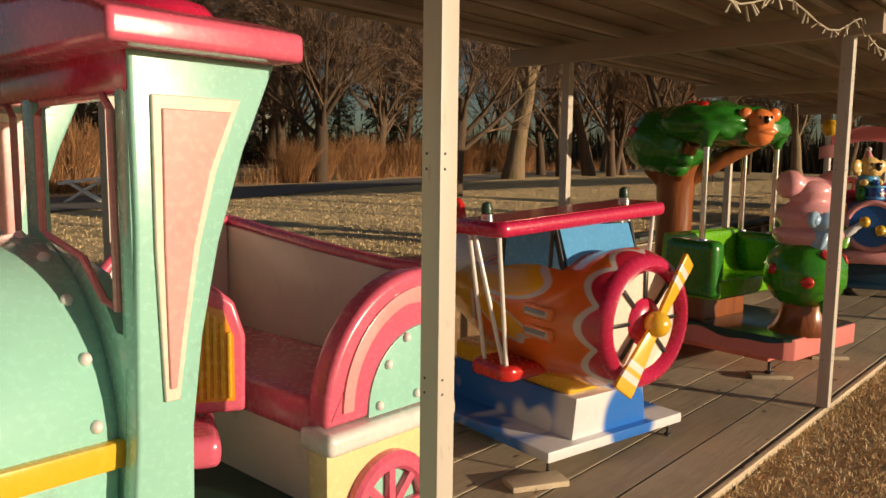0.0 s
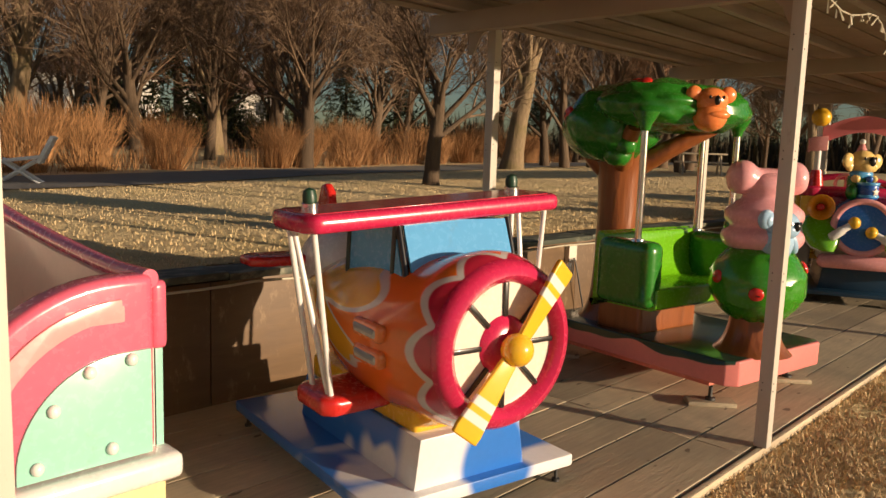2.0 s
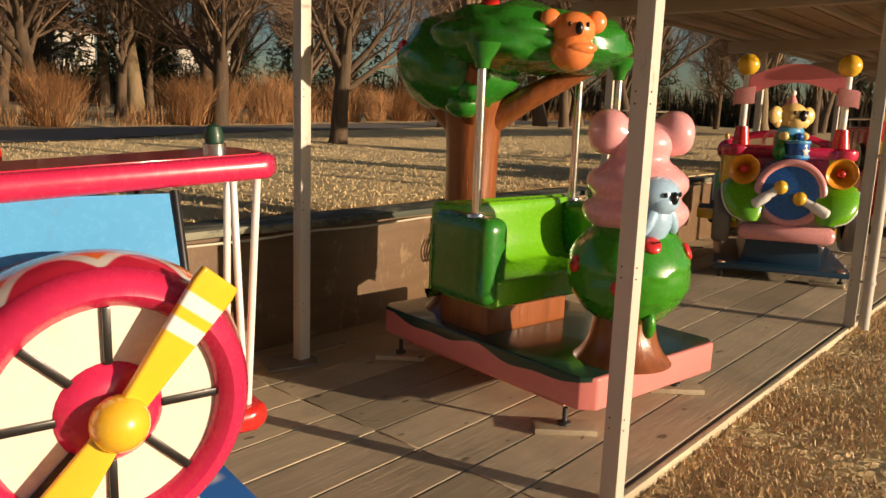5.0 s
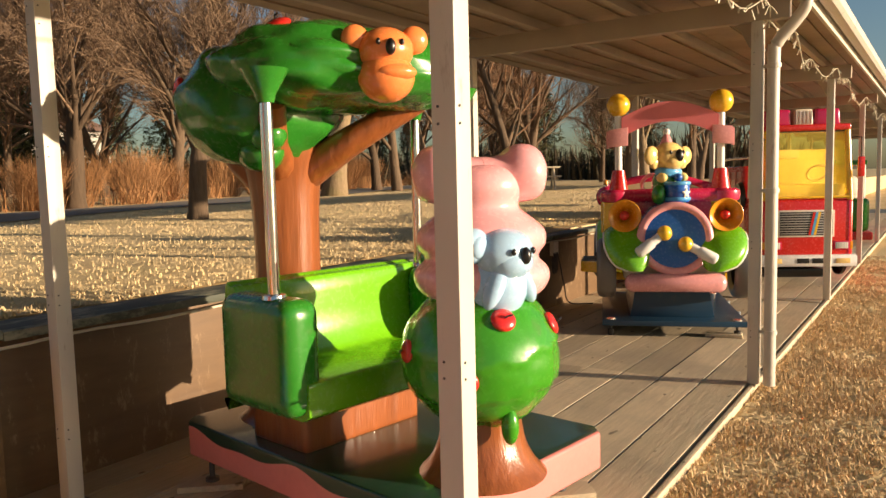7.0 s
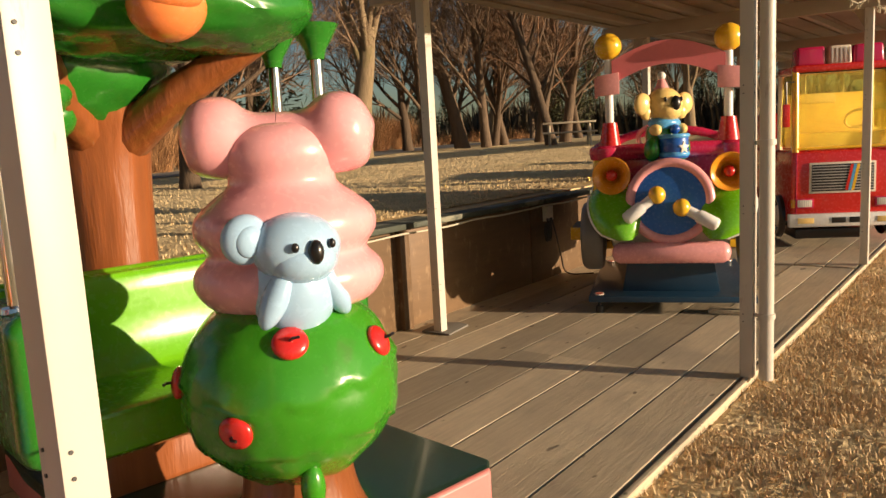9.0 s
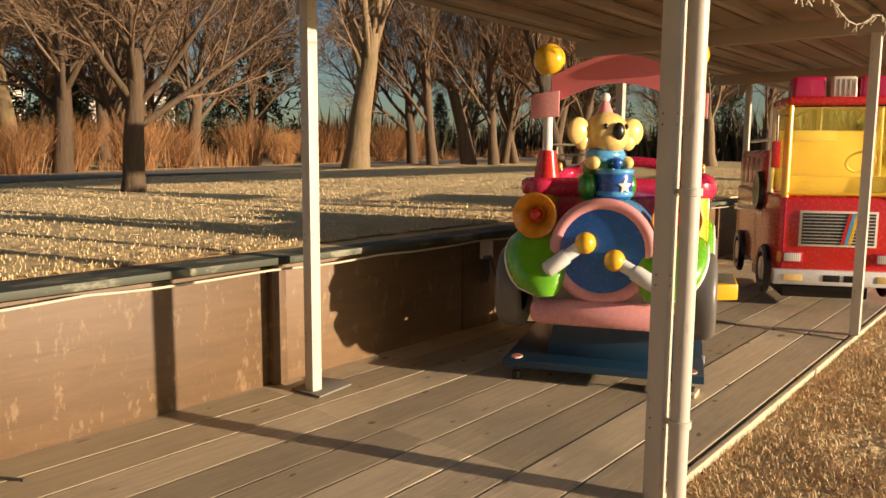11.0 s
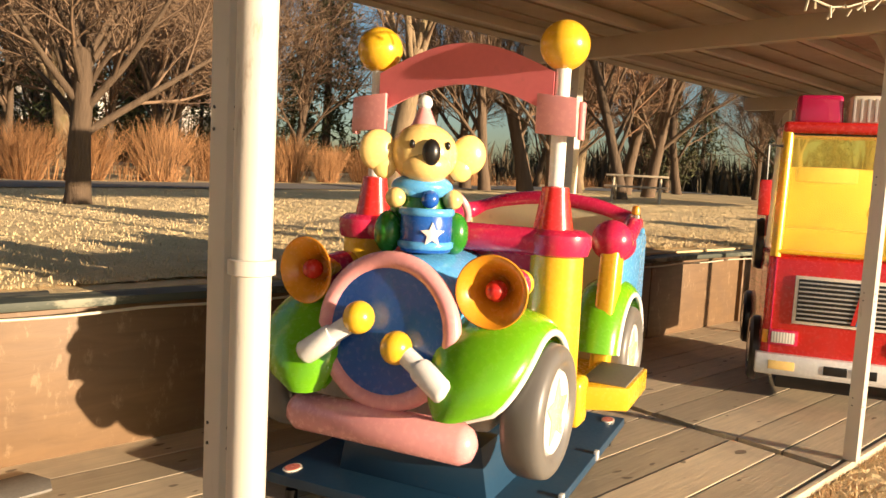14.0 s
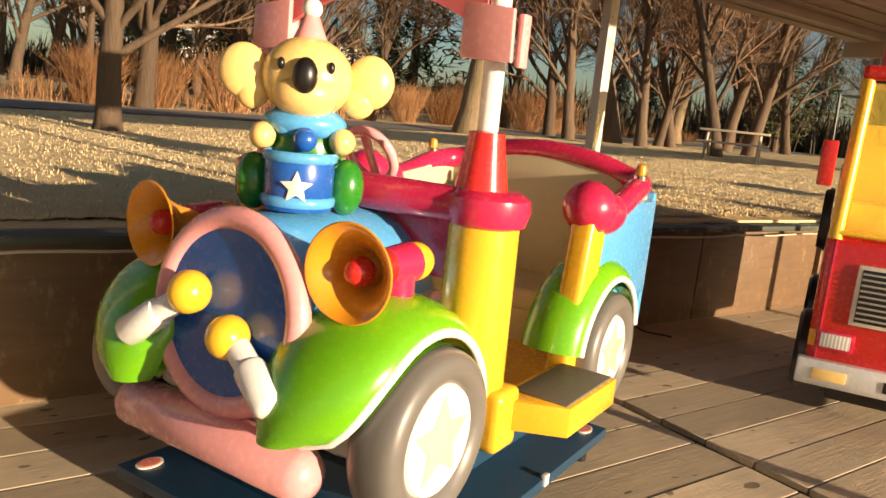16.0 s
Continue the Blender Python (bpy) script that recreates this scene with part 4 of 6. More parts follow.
    def bush(d):
        a = math.atan2(d.y, d.x)
        out = 0.975 + 0.035 * abs(noise.noise(d * 2.4 + Vector((9, 2, 1))))
        # two rows of moulded leaf scallops, each with a raised lower lip
        for z0, n, ph in ((0.16, 11, 0.4), (-0.34, 9, 1.1)):
            edge = z0 + 0.10 * math.sin(a * 2 + ph) - 0.085 * abs(math.sin(a * n / 2 + ph))
            q = d.z - edge
            if q > 0:
                out += 0.035 * math.exp(-q / 0.16)
        if d.z < -0.55:
            out += 0.05 * math.sin(a * 9) * (-0.55 - d.z)
        return out
    g.ell((BX, BY, 0.765), (0.278, 0.278, 0.278), BUSH, seg=96, rings=60, fn=bush)
    g.ell((BX + 0.19, BY - 0.08, 0.545), (0.03, 0.03, 0.065), BUSH, (0, 0, 0), 14, 10)
    bu = part("bush", g, t, "rounded green moulded bush", sharp=60)
    for az, el in ((-30, 36), (30, 25), (-60, -8), (-114, 8), (95, 0)):
        d = Vector((math.cos(radians(az)) * math.cos(radians(el)), math.sin(radians(az)) * math.cos(radians(el)), math.sin(radians(el))))
        apple(Vector((BX, BY, 0.765)) + d * 0.276, 0.043, d, bu)
    return M0


M0 = tree_ride()


def figure(name, g, M, label):
    ob = part(name, g, None, label, M, 60)
    ob["category"] = "figure"
    return ob


def pink_bear():
    """A climbing pink figure seen from behind, hugging the bush."""
    g = G(ROSE)
    prof = [(0.12, 0.955), (0.20, 0.97), (0.238, 1.02), (0.235, 1.065), (0.205, 1.10), (0.205, 1.12), (0.228, 1.16), (0.222, 1.21), (0.175, 1.255), (0.138, 1.285), (0.135, 1.315), (0.15, 1.36), (0.135, 1.41), (0.08, 1.445), (0.0, 1.45)]
    g.lathe([(max(p.x, 0), p.z) for p in spline([(r, 0, h) for r, h in prof], 4)], Matrix.Diagonal((0.90, 1, 1, 1)), ROSE, 48)
    # two big rounded lobes joined by a thick bar
    for s in (-1, 1):
        arm = spline([(0, 0, 1.395), (0, 0.06 * s, 1.395), (0, 0.11 * s, 1.402), (0, 0.155 * s, 1.416), (0, 0.20 * s, 1.43), (0, 0.24 * s, 1.437)], 4)
        rad = [0.082, 0.082, 0.082, 0.083, 0.084, 0.086, 0.089, 0.093, 0.098, 0.102, 0.105, 0.107, 0.108, 0.107, 0.104, 0.099, 0.092, 0.081, 0.066, 0.044, 0.010]
        g.tube(arm, rad, ROSE, 28)
    g.ell((-0.05, -0.185, 1.105), (0.05, 0.03, 0.04), GREEN)
    figure("pink_koala_figure", g, M0 @ pose(0.66, -0.09, 0.012, 0, 0, -36), "pink moulded koala hugging the green bush")
    g = G(PALEB)
    body = [(0.0, 0.93), (0.03, 0.935), (0.062, 0.965), (0.092, 1.02), (0.10, 1.08), (0.085, 1.14), (0.05, 1.18)]
    g.lathe([(max(p.x, 0), p.z) for p in spline([(r, 0, h) for r, h in body], 4)], pose(-0.095, 0, 0, 0, 5, 0), PALEB, 28)
    g.ell((0.03, 0, 1.185), (0.092, 0.108, 0.088), PALEB, seg=28, rings=18)
    g.ell((0.055, 0, 1.155), (0.075, 0.085, 0.062), PALEB, seg=24, rings=14)
    for s in (-1, 1):
        g.ell((0.005, 0.112 * s, 1.215), (0.038, 0.058, 0.062), PALEB, (18 * s, 0, 0), 22, 14)
        g.ell((0.030, 0.112 * s, 1.212), (0.020, 0.036, 0.040), PALEB, (18 * s, 0, 0), 18, 12)
        g.ell((0.055, 0.070 * s, 1.075), (0.035, 0.032, 0.085), PALEB, (28 * s, 0, 0), 18, 12)
        g.ell((0.119, 0.046 * s, 1.195), (0.008, 0.009, 0.012), BLACK, seg=12, rings=8)
    g.ell((0.128, 0, 1.180), (0.018, 0.018, 0.030), BLACK, seg=16, rings=10)
    figure("blue_koala_figure", g, M0 @ pose(0.67, -0.10, 0, 0, 0, -28) @ pose(0.135, 0.0, -0.035, 0, 0, 22), "small pale blue koala on the pink koala's back")
    g = G(CORALO)
    koala(g, (0, 0, 1.91), 0.58, CORALO, 0)
    g.ell((0.0, 0, 1.81), (0.10, 0.105, 0.10), CORALO)
    g.ell((0.06, 0.02, 1.82), (0.05, 0.08, 0.035), CORALO)
    figure("orange_koala_figure", g, M0 @ pose(0.30, -0.18, 0, 0, 0, -32), "orange koala figure peeking out of the tree crown")


pink_bear()


# ---- vintage car ride ----
def car_ride():
    CM = pose(-2.51, 10.05, 0, 0, 0, -68.5)
    t = thing("car_ride", CM, "multicoloured vintage car ride with horns and star wheels", "kiddie ride")
    g = G(NAVY)
    g.box((-0.27, 0, 0.115), (1.60, 1.14, 0.045), 0.006, NAVY)
    base = part("base_plate", g, t, "dark blue steel base plate")
    g = G(NAVY)
    g.prism([(-0.34, 0.0), (0.34, 0.0), (0.30, 0.22), (-0.30, 0.22)], 1.20, pose(-0.86, 0, 0.135, 90, 0, 90), 0.006, NAVY)
    part("pedestal", g, base)
    for a, b in ((0.45, -0.5), (0.45, 0.5), (-0.98, -0.5), (-0.98, 0.5)):
        g = G(CREAM)
        g.lathe([(0.05, 0.138), (0.05, 0.142), (0.0, 0.143)], pose(a, b, 0) @ Matrix.Diagonal((1, 0.7, 1, 1)), CREAM, 24)
        g.lathe([(0.040, 0.1425), (0.040, 0.1435), (0.0, 0.144)], pose(a, b, 0) @ Matrix.Diagonal((1, 0.7, 1, 1)), CORAL, 24)
        part("warning_sticker", g, base, "oval red and white sticker")
        g = G(BLACK)
        g.lathe([(0.026, 0.0), (0.026, 0.05), (0.01, 0.055), (0.01, 0.095)], pose(a, b, 0), BLACK, 14)
        part("foot", g, base)
    for b in (0.57,):
        for a in (0.12, -0.45):
            g = G(WHITE)
            g.box((a, b, 0.13), (0.035, 0.02, 0.045), 0.004, WHITE)
            part("bracket", g, base)

    # body shells
    g = G(BLUE)
    g.lathe([(0.28, -0.02), (0.285, 0.10), (0.28, 0.42), (0.265, 0.55), (0.0, 0.56)], pose(0, 0, 0.815) @ AXX, SKYB, 40)
    g.box((0.22, 0, 0.66), (0.58, 0.80, 0.38), 0.05, CREAM, seg=3)
    part("bonnet", g, t, "blue rounded bonnet")
    g = G(BLUE)
    g.lathe([(0.0, 0.0), (0.245, 0.0), (0.245, -0.05)], pose(0.600, 0, 0.815, 0, -6, 0) @ AXX, BLUE, 48)
    dial = part("dial", g, t, "blue round clock-like face with two hands shapes".replace("hands shapes", "white pointers"))
    g = G(LPINK)
    g.lathe([(0.262 + 0.034 * math.cos(a), 0.034 * math.sin(a)) for a in [2 * math.pi * i / 16 for i in range(17)]], pose(0.585, 0, 0.815, 0, -6, 0) @ AXX, LPINK, 56)
    part("dial_rim", g, dial, "pink tubular rim")
    for (y, z), (y1, z1) in (((-0.085, 0.865), (-0.30, 0.70)), ((0.075, 0.775), (0.31, 0.65))):
        g = G(WHITE)
        x0, x1 = 0.64, 0.70
        P0, P1 = Vector((x0, y, z)), Vector((x1, y1, z1))
        g.tube([P0.lerp(P1, s) for s in (0, 0.48)], 0.036, WHITE, 18)
        g.tube([P0.lerp(P1, s) for s in (0.45, 0.5, 0.92, 0.97, 1.0)], [0.043, 0.046, 0.046, 0.036, 0.012], WHITE, 18)
        arm = part("pointer", g, dial, "white tubular pointer")
        g = G(YELLOW)
        g.ell((x0 + 0.01, y, z), (0.062, 0.058, 0.062), YELLOW)
        part("knob", g, arm, "yellow knob")
    g = G(LPINK)
    pts = [(0.62, -0.39, 0.465), (0.62, -0.375, 0.465), (0.62, -0.34, 0.465), (0.62, 0.34, 0.465), (0.62, 0.375, 0.465), (0.62, 0.39, 0.465)]
    g.tube(pts, [0.02, 0.055, 0.075, 0.075, 0.055, 0.02], LPINK, 24)
    part("bumper", g, t, "pink round bumper")

    # fenders and wheels
    def wheel(x, y, r, side):
        g = G(TYRE)
        w = 0.078
        pr = [(r * 0.60, -w * 0.7), (r * 0.80, -w), (r * 0.96, -w * 0.75), (r, 0), (r * 0.96, w * 0.75), (r * 0.80, w), (r * 0.66, w * 0.8), (r * 0.60, w * 0.5)]
        g.lathe([(p.x, p.z) for p in spline([(a, 0, b) for a, b in pr], 3)], pose(x, y, 0.56, -90 * side, 0, 0), TYRE, 44)
        wh = part("wheel", g, t, "grey tyre with star hub")
        g = G(WHITE)
        g.lathe([(r * 0.64, 0.045), (r * 0.60, 0.062), (r * 0.5, 0.062), (0.0, 0.060)], pose(x, y, 0.56, -90 * side, 0, 0), WHITE, 40)
        hub = part("hub_disc", g, wh)
        g = G(BUTTER)
        g.prism(star(r * 0.52, 0.48), 0.012, pose(x, y + side * 0.055, 0.56, 90, 0, 180 if side > 0 else 0), 0.004, STARY)
        part("star", g, hub, "pale yellow star")
    for s in (-1, 1):
        wheel(0.37, s * 0.535, 0.25, s)
        wheel(-0.80, s * 0.57, 0.235, s)

    def fender(cx, r, y, s, a0, a1, w, nose=0.0):
        n = 24
        # the nose of the fender narrows towards the bonnet
        wid = lambda i: 1.0 if not nose else 0.34 + 0.66 * math.sqrt(1 - (1 - min(1.0, i / (n * nose))) ** 2)
        off = lambda i: -w * 0.45 * (1.0 - wid(i))
        g = G(LIME)
        ring = []
        for i in range(n + 1):
            a = radians(a0 + (a1 - a0) * i / n)
            ring.append((cx + r * math.cos(a), 0.56 + r * math.sin(a)))
        v, f = [], []
        m = 12
        for i, (px, pz) in enumerate(ring):
            a = radians(a0 + (a1 - a0) * i / n)
            for j in range(m + 1):
                b = math.pi * j / m
                bulge = 0.08 * math.sin(b)
                v.append((px + bulge * math.cos(a), y + s * off(i) - w * wid(i) * math.cos(b) * 0.8, pz + bulge * math.sin(a)))
        for i in range(n):
            for j in range(m):
                k0 = i * (m + 1) + j
                f.append((k0, k0 + 1, k0 + m + 2, k0 + m + 1))
        nv = len(v)
        for i, (px, pz) in enumerate(ring):
            a = radians(a0 + (a1 - a0) * i / n)
            for j in range(m + 1):
                b = math.pi * j / m
                v.append((px - 0.03 * math.cos(a), y + s * off(i) - w * wid(i) * math.cos(b) * 0.8, pz - 0.03 * math.sin(a)))
        for i in range(n):
            for j in range(m):
                k0 = nv + i * (m + 1) + j
                f.append((k0 + m + 1, k0 + m + 2, k0 + 1, k0))
        g.add(v, f, LIME)
        fe = part("fender", g, t, "lime green rounded fender")
        g = G(WHITE)
        g.tube([(px, y + s * (off(i) + 0.8 * w * wid(i) - 0.004), pz) for i, (px, pz) in enumerate(ring)], 0.014, WHITE, 10)
        part("piping", g, fe)
    for s in (-1, 1):
        fender(0.365, 0.285, s * 0.372, s, 1, 172, 0.232, 0.34)
        fender(-0.80, 0.29, s * 0.50, s, 8, 168, 0.15)

    # horns
    for s in (-1, 1):
        y, z = s * 0.39, 1.0
        H = pose(0.56, y, z, 0, 0, s * 6)
        g = G(AMBER)
        outer = [(0.03, -0.20), (0.04, -0.14), (0.06, -0.08), (0.095, -0.03), (0.125, -0.005), (0.132, 0.0), (0.122, 0.0), (0.088, -0.03), (0.055, -0.075), (0.03, -0.12), (0.0, -0.125)]
        g.lathe([(p.x, p.z) for p in spline([(a, 0, b) for a, b in outer], 3)], H @ AXX, AMBER, 40)
        horn = part("horn", g, t, "orange trumpet horn")
        g = G(CRIMSON)
        g.ell((0.51, y, z), (0.045, 0.04, 0.04), RED)
        part("horn_core", g, horn)
        g = G(CRIMSON)
        g.tube([(0.345, y, 0.86), (0.345, y, 1.02)], 0.05, CRIMSON, 18)
        g.tube([(0.41, y, 1.0), (0.30, y, 1.0)], [0.05, 0.058], CRIMSON, 18)
        g.ell((0.27, y, 1.0), (0.06, 0.055, 0.055), YELLOW)
        part("horn_mount", g, horn, "crimson mount with a yellow bulb")

    # dashboard, corner pillars, tub
    g = G(CRIMSON)
    g.tube(spline([(0.04, -0.50, 1.145), (0.05, -0.40, 1.145), (0.10, 0, 1.15), (0.05, 0.40, 1.145), (0.04, 0.50, 1.145)], 6), 0.058, CRIMSON, 18)
    for s in (-1, 1):
        g.lathe([(0.0, 1.20), (0.10, 1.20), (0.128, 1.18), (0.132, 1.145), (0.12, 1.10), (0.10, 1.09)], pose(0.0, s * 0.455, 0), CRIMSON, 32)
    g.box((-0.02, 0, 1.02), (0.10, 0.80, 0.24), 0.03, CRIMSON)
    part("dashboard", g, t, "crimson padded dashboard")
    for s in (-1, 1):
        g = G(YELLOW)
        g.lathe([(0.115, 0.50), (0.112, 0.70), (0.108, 1.10)], pose(0, s * 0.45, 0), YELLOW, 32)
        part("corner_pillar", g, t, "yellow rounded corner pillar")
        g = G(RED)
        g.lathe([(0.082, 1.20), (0.075, 1.24), (0.058, 1.34), (0.055, 1.37), (0.03, 1.375)], pose(0, s * 0.425, 0), RED, 24)
        pc = part("pole_cone", g, t, "red pole socket")
        g = G(WHITE)
        g.tube([(0, s * 0.425, 1.36), (0, s * 0.425, 1.85)], 0.032, WHITE, 18)
        part("pole", g, pc)
        g = G(YELLOW)
        g.ell((0, s * 0.425, 1.935), (0.10, 0.10, 0.10), YELLOW, seg=32, rings=20)
        part("ball", g, pc, "glossy yellow ball")
    # banner arch with folded ends
    g = G(LPINK)
    n = 24
    v, f = [], []
    for i in range(n + 1):
        u = -1 + 2 * i / n
        yy = u * 0.40
        zz = 1.74 + 0.125 * math.cos(u * 1.55)
        for dx, dz in ((0.035, -0.0), (0.035, 0.17), (0.015, 0.17), (0.015, 0.0)):
            v.append((dx, yy, zz + dz - 0.085))
    for i in range(n):
        for j in range(4):
            a, b = i * 4 + j, i * 4 + (j + 1) % 4
            f.append((a, a + 4, b + 4, b))
    f += [(0, 1, 2, 3), (n * 4 + 3, n * 4 + 2, n * 4 + 1, n * 4)]
    g.add(v, f, CORALP)
    ban = part("banner", g, t, "pink ribbon banner arched between the poles")
    for s in (-1, 1):
        g = G(LPINK)
        g.prism([(0.0, 0.0), (0.17, -0.01), (0.165, 0.14), (0.0, 0.16)] if s > 0 else [(0.0, 0.0), (0.0, 0.16), (-0.165, 0.14), (-0.17, -0.01)], 0.02, pose(0.055, s * 0.345, 1.58, 90, 0, 90), 0.006, LPINK)
        g.lathe([(0.045, 1.58), (0.045, 1.73)], pose(0, s * 0.425, 0), LPINK, 20)
        g.box((0.02, s * 0.52, 1.635), (0.05, 0.02, 0.15), 0.008, LPINK)
        part("ribbon_end", g, ban, "folded light pink ribbon end")

    # passenger tub with curved back
    g = G(BEIGE)
    n = 20
    top = [(-0.10, 1.06)]
    for s in (-1, 1):
        side = [(-0.62, 0.45), (-0.62, 1.10), (-0.80, 1.12), (-1.0, 1.15), (-1.22, 1.20), (-1.30, 1.15), (-1.30, 0.45)]
        g.prism(side if s < 0 else side, 0.05, pose(0, s * 0.50 + 0.025, 0, 90, 0, 0), 0.008, BEIGE)
    backp = [(-0.52, 0.45), (0.52, 0.45), (0.52, 1.14)] + [(0.52 - 1.04 * i / 16, 1.15 + 0.13 * math.sin(math.pi * i / 16)) for i in range(17)] + [(-0.52, 1.14)]
    g.prism(backp, 0.05, pose(-1.32, 0, 0, 90, 0, 90), 0.008, BEIGE)
    g.box((-0.62, 0, 0.44), (1.36, 0.98, 0.06), 0.01, YELLOW)
    # unseen far side closed by an added panel, to keep sun off the wall
    g.box((-0.32, -0.50, 0.78), (0.66, 0.05, 0.66), 0.01, BEIGE)
    tub = part("tub", g, t, "pale olive lined passenger tub")
    for s in (-1, 1):
        g = G(SKYB)
        g.box((-1.0, s * 0.545, 0.92), (0.62, 0.05, 0.42), 0.02, SKYB)
        part("side_panel", g, tub, "blue rear side panel")
    g = G(SKYB)
    g.box((-1.345, 0, 0.86), (0.05, 1.10, 0.60), 0.02, SKYB)
    part("back_panel", g, tub, "blue rear panel")
    g = G(CRIMSON)
    rim = [(-0.62, 0.53, 1.13), (-0.68, 0.54, 1.13), (-0.80, 0.53, 1.10), (-0.95, 0.53, 1.12), (-1.12, 0.52, 1.17), (-1.25, 0.50, 1.19), (-1.31, 0.42, 1.21), (-1.31, 0.25, 1.26), (-1.31, 0, 1.285)]
    rim = rim + [(a, -b, c) for a, b, c in rim[-2::-1]]
    g.tube(spline(rim, 4), 0.05, CRIMSON, 14)
    for s in (-1, 1):
        g.ell((-0.64, s * 0.525, 1.125), (0.10, 0.10, 0.10), CRIMSON)
        g.ell((-0.74, s * 0.535, 1.10), (0.16, 0.085, 0.085), CRIMSON)
    part("rim", g, tub, "crimson padded rim")
    for s in (-1, 1):
        g = G(YELLOW)
        g.box((-0.60, s * 0.535, 0.80), (0.15, 0.09, 0.72), 0.025, YELLOW, (0, -8, 0), 3)
        part("door_pillar", g, t, "yellow door pillar")
        g = G(YELLOW)
        g.prism([(-0.52, 0.53), (-0.52, 0.76), (-0.12, 0.76), (-0.04, 0.60), (-0.04, 0.53)] if s > 0 else [(-0.52, -0.53), (-0.04, -0.53), (-0.04, -0.60), (-0.12, -0.76), (-0.52, -0.76)], 0.10, pose(0, 0, 0.46), 0.01, YELLOW)
        st = part("step", g, t, "yellow step with a grey tread")
        g = G(DUSK)
        g.box((-0.31, s * 0.65, 0.563), (0.38, 0.19, 0.008), 0.003, TREAD)
        part("tread", g, st)
        g = G(YELLOW)
        g.box((-0.02, s * 0.55, 0.50), (0.14, 0.10, 0.20), 0.03, YELLOW, seg=3)
        part("pillar_foot", g, t)
        g = G(CHROME)
        g.lathe([(0.028, 0), (0.028, 0.02), (0.022, 0.024)], pose(-1.15, s * 0.53, 1.215), CHROME, 18)
        lp = part("beacon_base", g, t)
        g = G(YELLOW)
        g.lathe([(0.022, 0.022), (0.023, 0.045), (0.018, 0.064), (0.0, 0.072)], pose(-1.15, s * 0.53, 1.215), AMBER, 18)
        part("beacon_lens", g, lp, "amber beacon lens")
    g = G(BEIGE)
    g.box((-1.08, 0, 0.66), (0.42, 0.94, 0.10), 0.03, BEIGE, seg=3)
    g.box((-1.08, 0, 0.55), (0.40, 0.92, 0.16), 0.01, BEIGE)
    part("bench_seat", g, tub)
    # steering wheel behind the dashboard
    g = G(ROSE)
    g.lathe([(0.10 + 0.018 * math.cos(a), 0.018 * math.sin(a)) for a in [2 * math.pi * i / 10 for i in range(11)]], pose(-0.14, -0.12, 1.24, 0, -60, 0), ROSE, 28)
    g.box((-0.14, -0.12, 1.24), (0.19, 0.03, 0.02), 0.006, ROSE, (0, -60, 0))
    part("steering_wheel", g, t, "rose steering wheel")
    return CM


k = paint("star_paint", (0.86, 0.80, 0.40))
STARY = k.m
CORALP = paint("banner_paint", (0.78, 0.20, 0.22), 0.3, 0.4).m
k = Mat("step_tread", (0.12, 0.11, 0.085), 0.7)
k.vary(k.noise(60, 3), 0.7, 1.3)
TREAD = k.m
CM = car_ride()


def drummer():
    g = G(BUFF)
    # body, drum and head of the drummer figure
    g.ell((0.27, 0, 1.26), (0.10, 0.12, 0.13), GREEN)
    g.ell((0.30, 0, 1.345), (0.10, 0.125, 0.055), SKYB)
    g.lathe([(0.0, 1.262), (0.095, 1.262), (0.10, 1.255), (0.10, 1.105), (0.094, 1.10)], pose(0.40, 0, 0), BLUE, 28)
    for z in (1.112, 1.238):
        g.lathe([(0.100, z), (0.108, z + 0.006), (0.108, z + 0.024), (0.100, z + 0.03)], pose(0.40, 0, 0), SKYB, 28)
    for s in (-1, 1):
        g.ell((0.33, s * 0.135, 1.165), (0.06, 0.055, 0.085), GREEN)
        g.ell((0.345, s * 0.115, 1.30), (0.05, 0.04, 0.04), BUFF)
        g.ell((0.355, s * 0.045, 1.335), (0.03, 0.04, 0.032), SKYB)
    g.ell((0.40, 0.01, 1.30), (0.035, 0.035, 0.035), BLUE)
    g.ell((0.30, 0, 1.475), (0.118, 0.135, 0.12), BUFF)
    g.ell((0.345, 0, 1.43), (0.09, 0.10, 0.075), BUFF)
    for s in (-1, 1):
        g.ell((0.30, s * 0.185, 1.48), (0.036, 0.072, 0.080), BUFF)
        g.ell((0.30, s * 0.155, 1.425), (0.032, 0.05, 0.055), BUFF)
        g.ell((0.400, s * 0.070, 1.507), (0.012, 0.011, 0.017), BLACK)
    g.ell((0.425, 0, 1.478), (0.032, 0.036, 0.052), BLACK)
    g.lathe([(0.062, 1.565), (0.045, 1.60), (0.02, 1.66), (0.0, 1.665)], pose(0.28, 0, 0), LPINK, 22)
    g.ell((0.28, 0, 1.675), (0.030, 0.030, 0.030), WHITE)
    g.prism(star(0.048, 0.45), 0.008, pose(0.497, 0, 1.172, 90, 0, 90), 0.001, CREAM, 1)
    figure("drummer_koala_figure", g, CM @ pose(0.30, -0.03, 0, 0, 0, 40) @ pose(-0.30, 0, 0), "yellow koala figure drumming on the car bonnet")


drummer()


# ---- fire engine ride ----
def glass(name, color, rough=0.05, alpha=0.45):
    k = Mat(name, color, rough)
    k.b.inputs["Transmission Weight"].default_value = 0.85
    k.b.inputs["IOR"].default_value = 1.15
    k.vary(k.noise(4), 0.85, 1.15)
    return k.m


